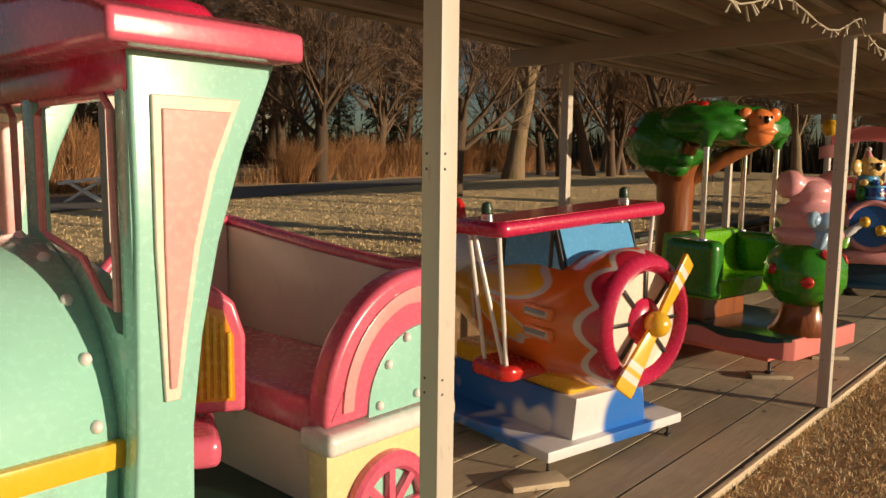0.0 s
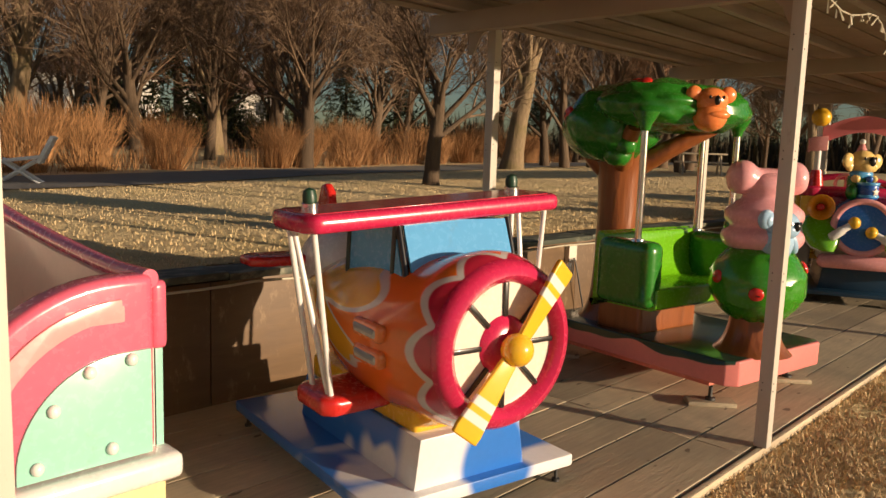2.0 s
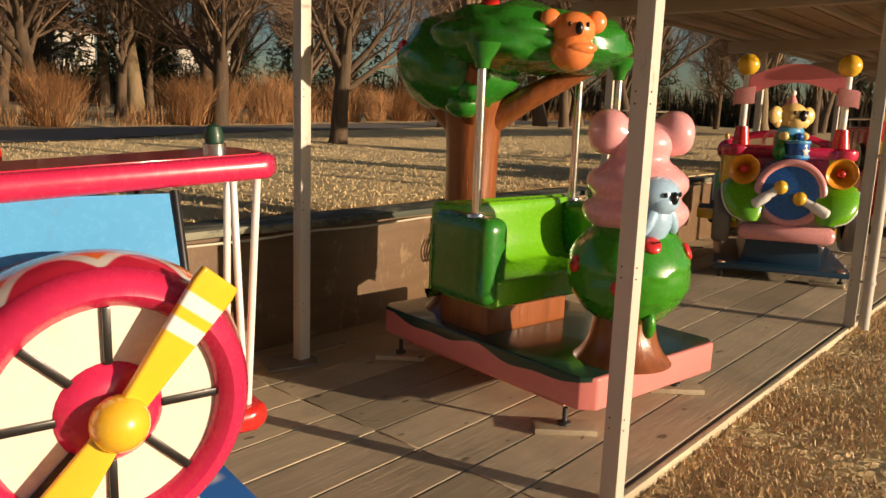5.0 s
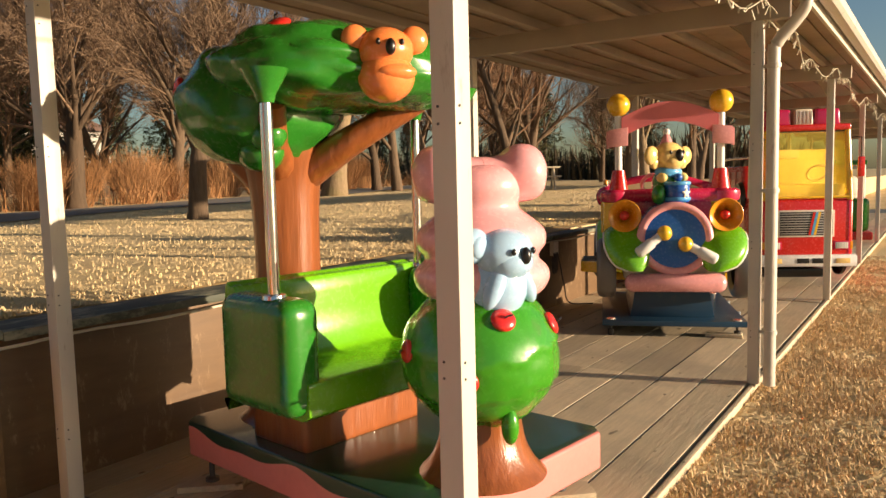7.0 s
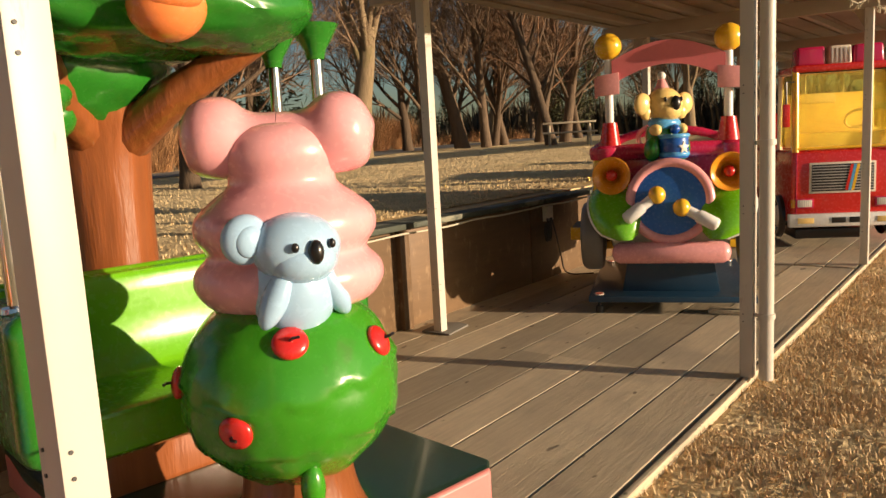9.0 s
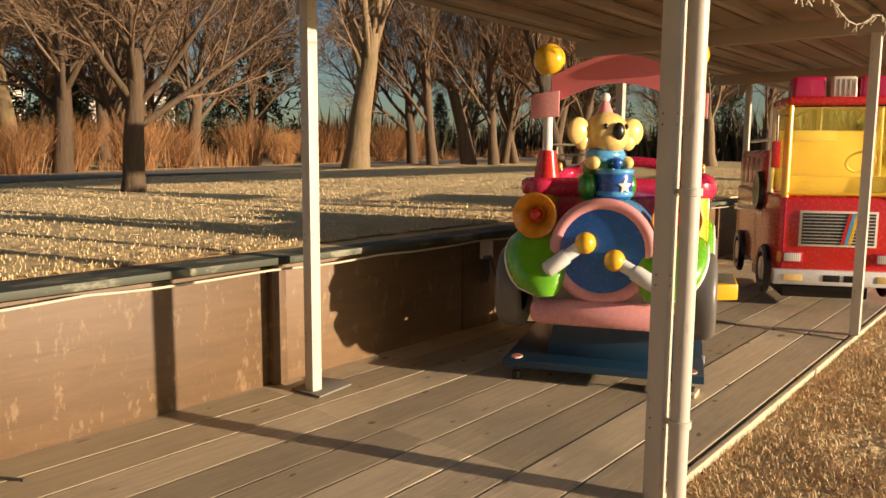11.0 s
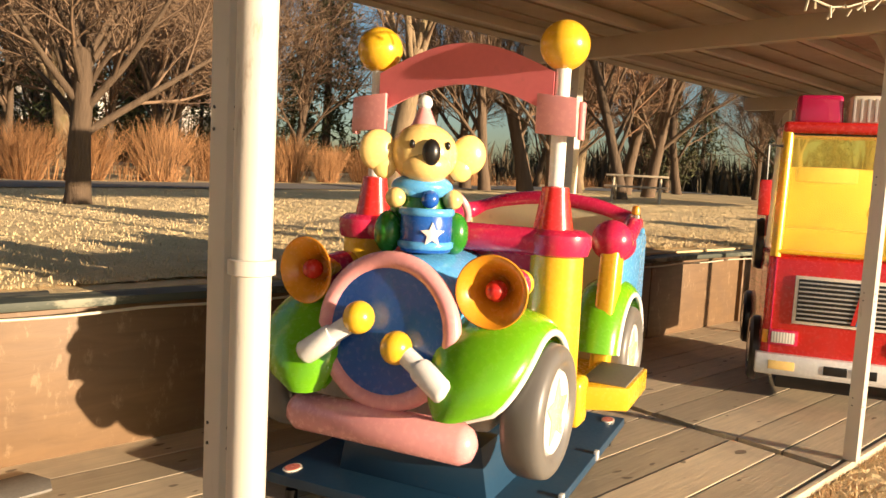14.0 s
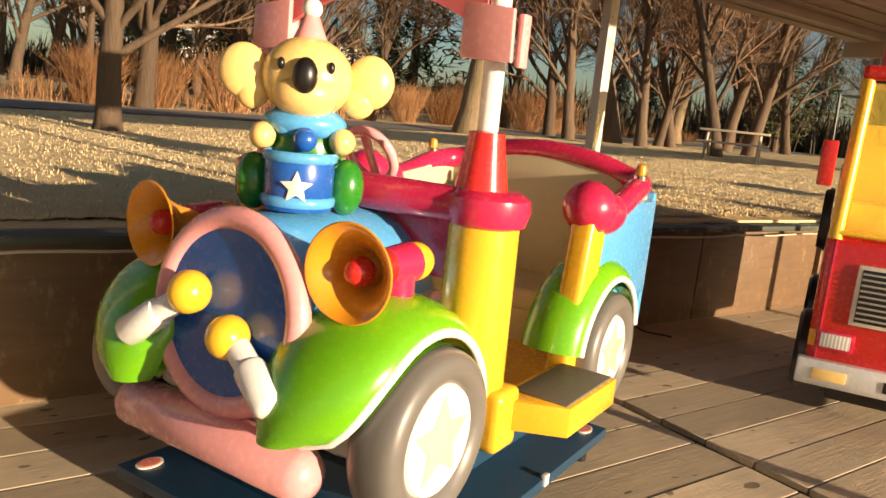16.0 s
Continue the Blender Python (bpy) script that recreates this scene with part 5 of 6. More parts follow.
def truck_ride():
    t = thing("fire_engine_ride", pose(-2.26, 13.65, 0, 0, 0, -63), "red fire engine ride with yellow windows", "kiddie ride")
    L, W = 2.2, 0.96
    f = L / 2
    YG = glass("yellow_acrylic", (0.96, 0.84, 0.24))
    MG = paint("magenta_plastic", (0.50, 0.015, 0.09), 0.15, 0.6).m
    g = G(RED)
    low = [(-f, 0.30), (f - 0.02, 0.30), (f, 0.36), (f, 0.98), (f - 0.015, 1.02), (-f, 1.02)]
    g.prism(low, W, pose(0, W / 2, 0, 90, 0, 0), 0.03, RED, 3)
    part("body", g, t, "glossy red body")
    g = G(NAVY)
    g.box((0.0, 0, 0.15), (1.5, 0.7, 0.10), 0.01, BLACK)
    g.box((0.0, 0, 0.25), (1.2, 0.5, 0.12), 0.01, BLACK)
    part("base_plate", g, t)
    # cab
    g = G(RED)
    g.box((f - 0.36, 0, 1.80), (0.62, W - 0.04, 0.07), 0.025, RED, seg=3)
    cab = part("cab_roof", g, t)
    for s in (-1, 1):
        g = G(YELLOW)
        g.tube([(f - 0.01, s * (W / 2 - 0.035), 1.0), (f - 0.09, s * (W / 2 - 0.05), 1.78)], 0.032, YELLOW, 12)
        part("front_pillar", g, cab, "yellow windscreen pillar")
        g = G(CREAM)
        g.tube([(f - 0.62, s * (W / 2 - 0.035), 1.0), (f - 0.62, s * (W / 2 - 0.05), 1.78)], 0.03, CREAM, 12)
        part("rear_pillar", g, cab)
    def slab(a, b, c, d, th, m):
        g = G(m)
        a, b, c, d = (Vector(p) for p in (a, b, c, d))
        n = (b - a).cross(d - a).normalized() * th
        g.add([a, b, c, d, a + n, b + n, c + n, d + n], [(3, 2, 1, 0), (4, 5, 6, 7), (0, 1, 5, 4), (1, 2, 6, 5), (2, 3, 7, 6), (3, 0, 4, 7)], m)
        return g
    wsc = part("windscreen", slab((f - 0.012, -W / 2 + 0.06, 1.05), (f - 0.012, W / 2 - 0.06, 1.05), (f - 0.085, W / 2 - 0.08, 1.75), (f - 0.085, -W / 2 + 0.08, 1.75), 0.008, YG), cab, "yellow transparent windscreen")
    wsc.visible_shadow = False
    for s in (-1, 1):
        wn_ = part("side_window", slab((f - 0.10, s * (W / 2 - 0.03), 1.05), (f - 0.56, s * (W / 2 - 0.03), 1.05), (f - 0.56, s * (W / 2 - 0.045), 1.75), (f - 0.14, s * (W / 2 - 0.045), 1.75), 0.006, YG), cab)
        wn_.visible_shadow = False
    g = G(YELLOW)
    g.tube([(f + 0.003, -W / 2 + 0.03, 1.035), (f + 0.003, W / 2 - 0.03, 1.035)], 0.014, YELLOW, 10)
    part("trim_strip", g, cab)
    g = G(BLACK)
    g.tube([(f - 0.085, -W / 2 + 0.06, 1.765), (f - 0.085, W / 2 - 0.06, 1.765)], 0.012, BLACK, 10)
    part("window_seal", g, cab)
    # yellow inside: seat, wheel, dash
    g = G(BUTTER)
    g.box((f - 0.62, 0, 1.30), (0.06, W - 0.14, 0.55), 0.02, BUTTER)
    g.box((f - 0.20, 0, 1.10), (0.26, W - 0.14, 0.16), 0.02, BUTTER)
    g.box((f - 0.40, -0.16, 1.52), (0.10, 0.36, 0.10), 0.02, CREAM)
    g.lathe([(0.11 + 0.014 * math.cos(a), 0.014 * math.sin(a)) for a in [2 * math.pi * i / 10 for i in range(11)]], pose(f - 0.30, 0.20, 1.30, 0, -50, 0), CREAM, 24)
    part("cab_interior", g, cab, "yellow seat and steering wheel")
    # rear box with ladder rails
    g = G(RED)
    g.box((-0.42, 0, 1.20), (1.28, W - 0.05, 0.40), 0.03, RED, seg=3)
    part("rear_box", g, t)
    for s in (-1, 1):
        for i in range(5):
            g = G(CORAL)
            g.box((-0.95 + 0.26 * i, s * (W / 2 - 0.02), 1.20), (0.20, 0.02, 0.26), 0.006, CORAL)
            part("side_panel", g, t)
        g = G(CHROME)
        g.tube([(-1.0, s * 0.38, 1.50), (0.18, s * 0.38, 1.50)], 0.016, CHROME, 10)
        part("rail", g, t)
    # painted seams on the front
    for yy in (-W / 2 + 0.045, W / 2 - 0.045):
        g = G(CRIMSON)
        g.box((f + 0.001, yy, 0.70), (0.008, 0.010, 0.60), 0.002, CRIMSON)
        part("seam", g, t)
    # grille
    g = G(BLACK)
    g.box((f + 0.004, -0.02, 0.745), (0.02, 0.60, 0.30), 0.006, CREAM)
    gr = part("grille_frame", g, t, "pale grille frame")
    g = G(BLACK)
    g.box((f + 0.014, -0.02, 0.745), (0.008, 0.56, 0.26), 0.002, BLACK)
    part("grille_back", g, gr)
    for i in range(9):
        g = G(CREAM)
        g.box((f + 0.019, -0.02, 0.635 + 0.0275 * i), (0.008, 0.555, 0.010), 0.002, GREY)
        part("slat", g, gr)
    for i, m in enumerate((RED, SKYB, YELLOW)):
        g = G(m)
        y0 = 0.0 + i * 0.028
        g.prism([(y0, 0.62), (y0 + 0.026, 0.62), (y0 + 0.076, 0.87), (y0 + 0.05, 0.87)], 0.006, pose(f + 0.022, 0, 0, 90, 0, 90), 0.001, m, 1)
        part("stripe", g, gr)
    for s in (-1, 1):
        g = G(BLACK)
        g.box((f + 0.006, s * 0.36, 0.50), (0.02, 0.17, 0.095), 0.008, CRIMSON)
        h = part("headlight", g, t)
        g = G(CHROME)
        g.box((f + 0.016, s * 0.36, 0.50), (0.012, 0.135, 0.07), 0.006, LENS)
        part("lens", g, h, "clear ribbed headlight lens")
        g = G(YELLOW)
        g.box((f - 0.01, s * 0.462, 0.50), (0.04, 0.035, 0.085), 0.008, AMBER)
        part("indicator", g, h)
    g = G(WHITE)
    bp = [(-0.03, 0.0), (0.05, 0.0), (0.06, 0.03), (0.06, 0.10), (0.045, 0.13), (-0.03, 0.13)]
    g.prism(bp, W + 0.06, pose(f, W / 2 + 0.03, 0.27, 90, 0, 0), 0.012, WHITE, 2)
    b = part("bumper", g, t, "white bumper with yellow lamps")
    for y, wd, m in ((-0.36, 0.15, BUFF), (0.36, 0.15, BUFF), (-0.06, 0.13, BLACK), (0.10, 0.13, BLACK)):
        g = G(m)
        g.box((f + 0.06, y, 0.335), (0.012, wd, 0.055), 0.004, m)
        part("bumper_lamp", g, b)
    # roof lamps
    for y, wd, m in ((-0.25, 0.28, MG), (0.02, 0.22, CREAM), (0.28, 0.28, MG)):
        g = G(m)
        g.box((f - 0.34, y, 1.925), (0.20, wd, 0.19), 0.03, m, seg=3, taper=0.93)
        bl = part("roof_beacon", g, t, "moulded roof lamp block")
        if m == CREAM:
            for i in range(5):
                g = G(GREY)
                g.box((f - 0.236, y - 0.08 + 0.04 * i, 1.925), (0.012, 0.018, 0.14), 0.003, GREY)
                part("rib", g, bl)
    # wheels and the hose reel
    for s in (-1, 1):
        for x in (f - 0.42, -f + 0.45):
            g = G(TYRE)
            M = pose(x, s * (W / 2 + 0.0), 0.34, -90 * s, 0, 0)
            g.lathe([(0.0, 0.0), (0.13, 0.02), (0.15, 0.05), (0.19, 0.055), (0.215, 0.035), (0.22, 0.0)], M, BLACK, 36)
            w = part("wheel", g, t)
            g = G(CREAM)
            g.lathe([(0.12, 0.022), (0.10, 0.05), (0.03, 0.055), (0.0, 0.06)], M, CREAM, 28)
            part("hub", g, w)
        g = G(BLACK)
        g.lathe([(0.0, 0.03), (0.10, 0.04), (0.17, 0.05), (0.185, 0.02), (0.185, 0.0)], pose(f - 0.85, s * (W / 2 + 0.0), 1.02, -90 * s, 0, 0), BLACK, 32)
        part("hose_reel", g, t, "round black hose reel")
        g = G(BLACK)
        g.tube([(f - 0.03, s * (W / 2 - 0.02), 1.68), (f + 0.02, s * (W / 2 + 0.06), 1.68), (f + 0.02, s * (W / 2 + 0.06), 1.45)], 0.009, BLACK, 8)
        g.box((f + 0.02, s * (W / 2 + 0.06), 1.36), (0.03, 0.07, 0.22), 0.012, RED)
        part("mirror", g, t, "side mirror on a black arm")


k = Mat("headlight_lens", (0.75, 0.72, 0.65), 0.12, coat=0.6)
x, y, z = k.xyz()
k.vary(soft(frac(y * 60.0) - 0.5, 0.2), 0.6, 1.1)
LENS = k.m
truck_ride()


def far_ride(x, y, rot, mats, label, name):
    t = thing(name, pose(x, y, 0, 0, 0, rot), label, "kiddie ride")
    a, b, c = mats
    g = G(c)
    g.box((0, 0, 0.12), (1.3, 0.9, 0.14), 0.02, c)
    part("base", g, t)
    g = G(a)
    g.box((0, 0, 0.50), (1.2, 0.8, 0.62), 0.12, a, seg=4)
    part("body", g, t)
    g = G(b)
    g.ell((0.25, 0, 0.95), (0.30, 0.32, 0.30), b)
    g.box((-0.1, 0, 1.45), (0.8, 0.75, 0.09), 0.03, a)
    part("hood", g, t)
    for sx in (-0.42, 0.22):
        for sy in (-0.33, 0.33):
            g = G(WHITE)
            g.tube([(sx, sy, 0.7), (sx, sy, 1.42)], 0.025, WHITE, 12)
            part("pole", g, t)


far_ride(-2.3, 16.7, -75, (SKYB, WHITE, NAVY), "blue and white ride farther along the deck", "blue_ride")
far_ride(-2.1, 19.6, -80, (GREEN, CREAM, RED), "green and cream ride far along the deck", "green_ride")
far_ride(-2.4, 22.8, -80, (RED, BUTTER, BLUE), "red ride at the far end of the deck", "red_ride")


# ---- plants and distance ----
def limb(V, F, p, d, ln, r, level, rng, seg):
    """One bent, tapering branch and its children, as a thin tube."""
    steps = 4 if level == 0 else 3 if level < 3 else 2
    sides = (9, 6, 5, 3, 3)[min(level, 4)]
    pts, rs, q = [p.copy()], [r], d.copy()
    for i in range(steps):
        q = (q + Vector((rng.uniform(-1, 1), rng.uniform(-1, 1), rng.uniform(-0.5, 0.8))) * (0.10 if level == 0 else 0.22)).normalized()
        pts.append(pts[-1] + q * ln / steps)
        rs.append(r * (1 - (0.45 if level == 0 else 0.75) * (i + 1) / steps))
    o = len(V)
    for i, a in enumerate(pts):
        w = (pts[min(i + 1, steps)] - pts[max(i - 1, 0)]).normalized()
        s = w.cross(Vector((0.21, 0.31, 0.93)) if abs(w.z) < 0.9 else Vector((1, 0, 0))).normalized()
        u = s.cross(w)
        rr = rs[i] * (1.35 if level == 0 and i == 0 else 1)
        for j in range(sides):
            t = 2 * math.pi * j / sides
            V.append(a + (s * math.cos(t) + u * math.sin(t)) * rr)
    for i in range(steps):
        for j in range(sides):
            j2 = (j + 1) % sides
            F.append((o + i * sides + j, o + i * sides + j2, o + (i + 1) * sides + j2, o + (i + 1) * sides + j))
    return pts, rs, q


def bare_tree(name, seed, h, r, spec, lean, bark, twig, forks=1):
    """Trunk with its main limbs as one part, fine twigs as another."""
    rng = random.Random(seed)
    t = new(name)
    TV, TF, CV, CF = [], [], [], []

    def go(p, d, ln, rr, level):
        V, F = (TV, TF) if level <= 1 else (CV, CF)
        pts, rs, q = limb(V, F, p, d, ln, rr, level, rng, 0)
        if level >= len(spec):
            return
        count, ratio, spread, start = spec[level]
        n = len(pts) - 1
        for c in range(count):
            f = start + (1 - start) * (c + rng.random()) / count
            i = min(int(f * n), n - 1)
            a = pts[i].lerp(pts[i + 1], f * n - i)
            dd = (pts[i + 1] - pts[i]).normalized()
            side = Matrix.Rotation(rng.uniform(0, 2 * math.pi), 3, dd) @ dd.orthogonal().normalized()
            sp = spread * rng.uniform(0.7, 1.3)
            nd = (dd * math.cos(sp) + side * math.sin(sp) + Vector((0, 0, 0.10))).normalized()
            go(a, nd, ln * ratio * rng.uniform(0.7, 1.25) * (1.15 - 0.4 * f), max(rs[i] * (0.42 if level < 2 else 0.5), 0.0055), level + 1)

    d0 = Vector((rng.uniform(-lean, lean), rng.uniform(-lean, lean), 1)).normalized()
    go(Vector((0, 0, -0.4)), d0, h, r, 0)
    g = G(bark)
    g.add(TV, TF)
    part("trunk", g, t, sharp=80)
    g = G(twig)
    g.add(CV, CF)
    part("crown", g, t, sharp=80)
    return t


SPEC_A = [(9, 1.15, 0.66, 0.5), (7, 0.60, 0.6, 0.2), (7, 0.55, 0.65, 0.12), (6, 0.5, 0.7, 0.1), (3, 0.5, 0.7, 0.1)]
SPEC_B = [(8, 1.5, 0.33, 0.6), (7, 0.52, 0.5, 0.2), (7, 0.48, 0.6, 0.12), (6, 0.5, 0.65, 0.1)]
SPEC_F = [(11, 0.8, 0.6, 0.3), (7, 0.55, 0.65, 0.15), (7, 0.5, 0.7, 0.1), (5, 0.5, 0.7, 0.1)]


def far_edge(y):
    """x of the lawn's far edge."""
    return -9.3 - 0.42 * max(y - 3, 0) * (1 if y < 24 else 1) + 0.0035 * max(y - 3, 0) ** 2 if y < 40 else -20


def gz(x, y):
    return lawn_z(x, y)


def place(ob, x, y, s=1.0, rot=0.0, label="", cat="tree", group=""):
    ob.matrix_basis = pose(x, y, gz(x, y), 0, 0, rot) @ Matrix.Scale(s, 4)
    return tagged(ob, label, cat, group)


# near trees
t1 = place(bare_tree("tree", 11, 2.3, 0.17, SPEC_A, 0.16, BARK, TWIG), -9.6, 10.7, 0.95, 20, "dark bare tree with spreading branches on the lawn edge", "tree", "bare trees")
t2 = place(bare_tree("tree", 5, 4.0, 0.36, SPEC_B, 0.03, PBARK, TWIG), -15.3, 20.1, 1.0, 0, "large pale-barked tree forking into upright limbs", "tree", "bare trees")
t3 = bare_tree("tree", 23, 4.0, 0.15, SPEC_F, 0.10, BARK, TWIG)
place(t3, -20.5, 12.5, 1.0, 0, "slender bare tree behind the reeds", "tree", "bare trees")
t4 = bare_tree("tree", 31, 4.4, 0.16, SPEC_F, 0.14, BARK, RTWIG)
place(t4, -16.0, 29.0, 1.0, 0, "bare tree with a russet haze of twigs", "tree", "bare trees")


def copies(src, spots):
    for x, y, s, r in spots:
        c = copy_thing(src, pose(x, y, gz(x, y), 0, 0, r))
        c.matrix_basis = pose(x, y, gz(x, y), 0, 0, r) @ Matrix.Scale(s, 4)


copies(t1, [(-16.0, 12.7, 1.35, 140), (-19.5, 10.0, 1.3, 250), (-19.0, 17.5, 1.3, 60), (-16.5, 4.5, 1.3, 310), (-17.5, 25.0, 1.25, 190), (-12.5, 37.0, 1.2, 100), (-14.5, 0.5, 1.2, 10)])
copies(t2, [(-19.5, 33.5, 0.85, 80), (-23.0, 8.0, 0.9, 40), (-10.5, 33.5, 0.7, 120), (-24.5, 15.0, 0.8, 300)])
rng = random.Random(77)
spots3, spots4 = [], []
for i in range(46):
    a = radians(rng.uniform(58, 182))
    d = rng.uniform(23, 44)
    x, y = -1 + d * math.cos(a), 6 + d * math.sin(a)
    if x > -7.5:
        continue
    (spots3 if i % 2 else spots4).append((x, y, rng.uniform(0.9, 1.6), rng.uniform(0, 360)))
copies(t3, spots3)
copies(t4, spots4)


def conifer(seed):
    rng = random.Random(seed)
    t = new("conifer")
    g = G(BARK)
    g.tube([(0, 0, -0.3), (0.05, 0, 3), (0, 0.1, 7.5)], [0.22, 0.16, 0.05], BARK, 8)
    part("trunk", g, t)
    V, F = [], []
    for i in range(1500):
        h = 1.0 + 7.2 * rng.random() ** 0.85
        rad = 2.4 * (1 - (h - 1.0) / 7.6) ** 0.7 * (0.35 + 0.65 * rng.random() ** 0.5)
        az = rng.uniform(0, 2 * math.pi)
        rad *= 0.75 + 0.35 * math.sin(az * 3 + h * 2.1)
        c = Vector((rad * math.cos(az), rad * math.sin(az), h - rad * 0.12))
        for j in range(3):
            d = Vector((rng.gauss(0, 1), rng.gauss(0, 1), rng.gauss(0, 0.7))).normalized() * rng.uniform(0.22, 0.48)
            s = d.cross(Vector((rng.gauss(0, 1), rng.gauss(0, 1), 1))).normalized() * 0.045
            o = len(V)
            V += [c - s, c + s, c + d]
            F.append((o, o + 1, o + 2))
    g = G(NEEDLE)
    g.add(V, F)
    part("crown", g, t)
    return t


c1, c2 = conifer(3), conifer(8)
place(c1, -27, 26, 1.1, 0, "dark evergreen behind the bare trees", "conifer", "far evergreens")
place(c2, -33, 18, 1.2, 0, "dark evergreen behind the bare trees", "conifer", "far evergreens")
sp1, sp2 = [], []
for i in range(28):
    a = radians(rng.uniform(62, 182))
    d = rng.uniform(36, 60)
    x, y = -1 + d * math.cos(a), 6 + d * math.sin(a)
    if x > -9:
        continue
    (sp1 if i % 2 else sp2).append((x, y, rng.uniform(0.5, 0.85), rng.uniform(0, 360)))
copies(c1, sp1)
copies(c2, sp2)


def blades(name, spots, mat, label, cat, w0, w1, bend, seed):
    """Very many thin blades, each one bent triangle pair."""
    rg = np.random.RandomState(seed)
    V, F = [], []
    for x, y, z, h in spots:
        az, lean = rg.uniform(0, 6.283), rg.uniform(0, bend)
        dx, dy = math.cos(az), math.sin(az)
        w = rg.uniform(w0, w1)
        o = len(V)
        mx, my = x + dx * lean * h * 0.4, y + dy * lean * h * 0.4
        V += [(x - dy * w, y + dx * w, z), (x + dy * w, y - dx * w, z), (mx + dy * w * 0.7, my - dx * w * 0.7, z + h * 0.6), (mx - dy * w * 0.7, my + dx * w * 0.7, z + h * 0.6), (x + dx * lean * h, y + dy * lean * h, z + h * (1 - 0.3 * lean))]
        F += [(o, o + 1, o + 2, o + 3), (o + 3, o + 2, o + 4)]
    me = bpy.data.meshes.new(name)
    me.from_pydata(V, [], F)
    me.materials.append(mat)
    ob = new(name, me)
    return tagged(ob, label, cat, kind="stuff")


rg = np.random.RandomState(5)
near = []
for i in range(110000):
    x = -1.47 + abs(rg.normal(0, 0.75))
    y = rg.uniform(1.5, 17.0)
    if noise.noise(Vector((x * 2.2, y * 2.2, 0))) + rg.uniform(-0.5, 0.5) < -0.12:
        continue
    near.append((x, y, -0.055, rg.uniform(0.02, 0.055)))
blades("dry_grass", near, BLADE, "trampled dry straw grass beside the deck", "grass", 0.002, 0.0045, 1.6, 1)
lawn = []
for i in range(90000):
    x = -4.02 - 9 * rg.rand() ** 1.35
    y = rg.uniform(0.5, 31.0)
    if x < far_edge(y):
        continue
    lawn.append((x, y, gz(x, y) + 0.01, rg.uniform(0.015, 0.035)))
blades("lawn_grass", lawn, LBLADE, "short dry winter lawn blades", "grass", 0.002, 0.005, 1.2, 2)


def turf(name, x0, x1, y0, y1, dx, dy, amp, height, keep, mat, label):
    """Uneven tufted grass surface: a fine sheet with a rough nap."""
    nx_, ny_ = int((x1 - x0) / dx), int((y1 - y0) / dy)
    r = np.random.RandomState(12)
    nap = r.uniform(-1, 1, (nx_ + 1, ny_ + 1)) * amp
    jx, jy = r.uniform(-0.4, 0.4, nap.shape) * dx, r.uniform(-0.4, 0.4, nap.shape) * dy
    V, F = [], []
    for i in range(nx_ + 1):
        for j in range(ny_ + 1):
            x, y = x0 + dx * i + jx[i, j], y0 + dy * j + jy[i, j]
            V.append((x, y, height(x, y) + nap[i, j]))
    n = ny_ + 1
    for i in range(nx_):
        for j in range(ny_):
            if keep(x0 + dx * i, y0 + dy * j):
                a = i * n + j
                F.append((a, a + n, a + n + 1, a + 1))
    me = bpy.data.meshes.new(name)
    me.from_pydata(V, [], F)
    me.materials.append(mat)
    ob = new(name, me)
    return tagged(ob, label, "grass", kind="stuff")


turf("lawn_turf", -16.5, -4.03, 0.2, 30.0, 0.05, 0.065, 0.006, lambda x, y: gz(x, y) + 0.012, lambda x, y: x > far_edge(y), LAWN, "rough tufted nap of the dry winter lawn")
turf("verge_turf", -1.455, 0.9, 2.0, 17.0, 0.03, 0.035, 0.008, lambda x, y: -0.045 + 0.015 * noise.noise(Vector((x * 0.7, y * 0.7, 3))), lambda x, y: True, LAWN, "rough trodden nap of the dry verge")


# curved asphalt path beyond the lawn
g = G(PATHM)
v, f = [], []
N = 60
for i in range(N + 1):
    y = -14 + 62 * i / N
    x = far_edge(y)
    for dx in (0, -0.9, -1.8, -2.6):
        v.append((x + dx, y - dx * 0.35, gz(x + dx, y) + 0.03))
for i in range(N):
    for j in range(3):
        a = i * 4 + j
        f.append((a, a + 4, a + 5, a + 1))
g.add(v, f, PATHM)
ob = part("path", g)
tagged(ob, "grey asphalt path curving round the lawn", "path", kind="structure")

reeds = []
for i in range(430):
    y = -12 + 58 * rg.rand()
    x = far_edge(y) - 3.2 - 5.5 * rg.rand() ** 1.5
    hh = rg.uniform(0.25, 0.95)
    if noise.noise(Vector((x * 0.35, y * 0.35, 4))) < -0.05:
        continue
    for j in range(34):
        a, b = rg.normal(0, 0.22), rg.normal(0, 0.22)
        reeds.append((x + a, y + b, gz(x, y) - 0.05, hh * rg.uniform(0.6, 1.1)))
blades("dry_reeds", reeds, REED, "tall rust-brown dry reeds along the path", "reeds", 0.004, 0.010, 1.0, 3)


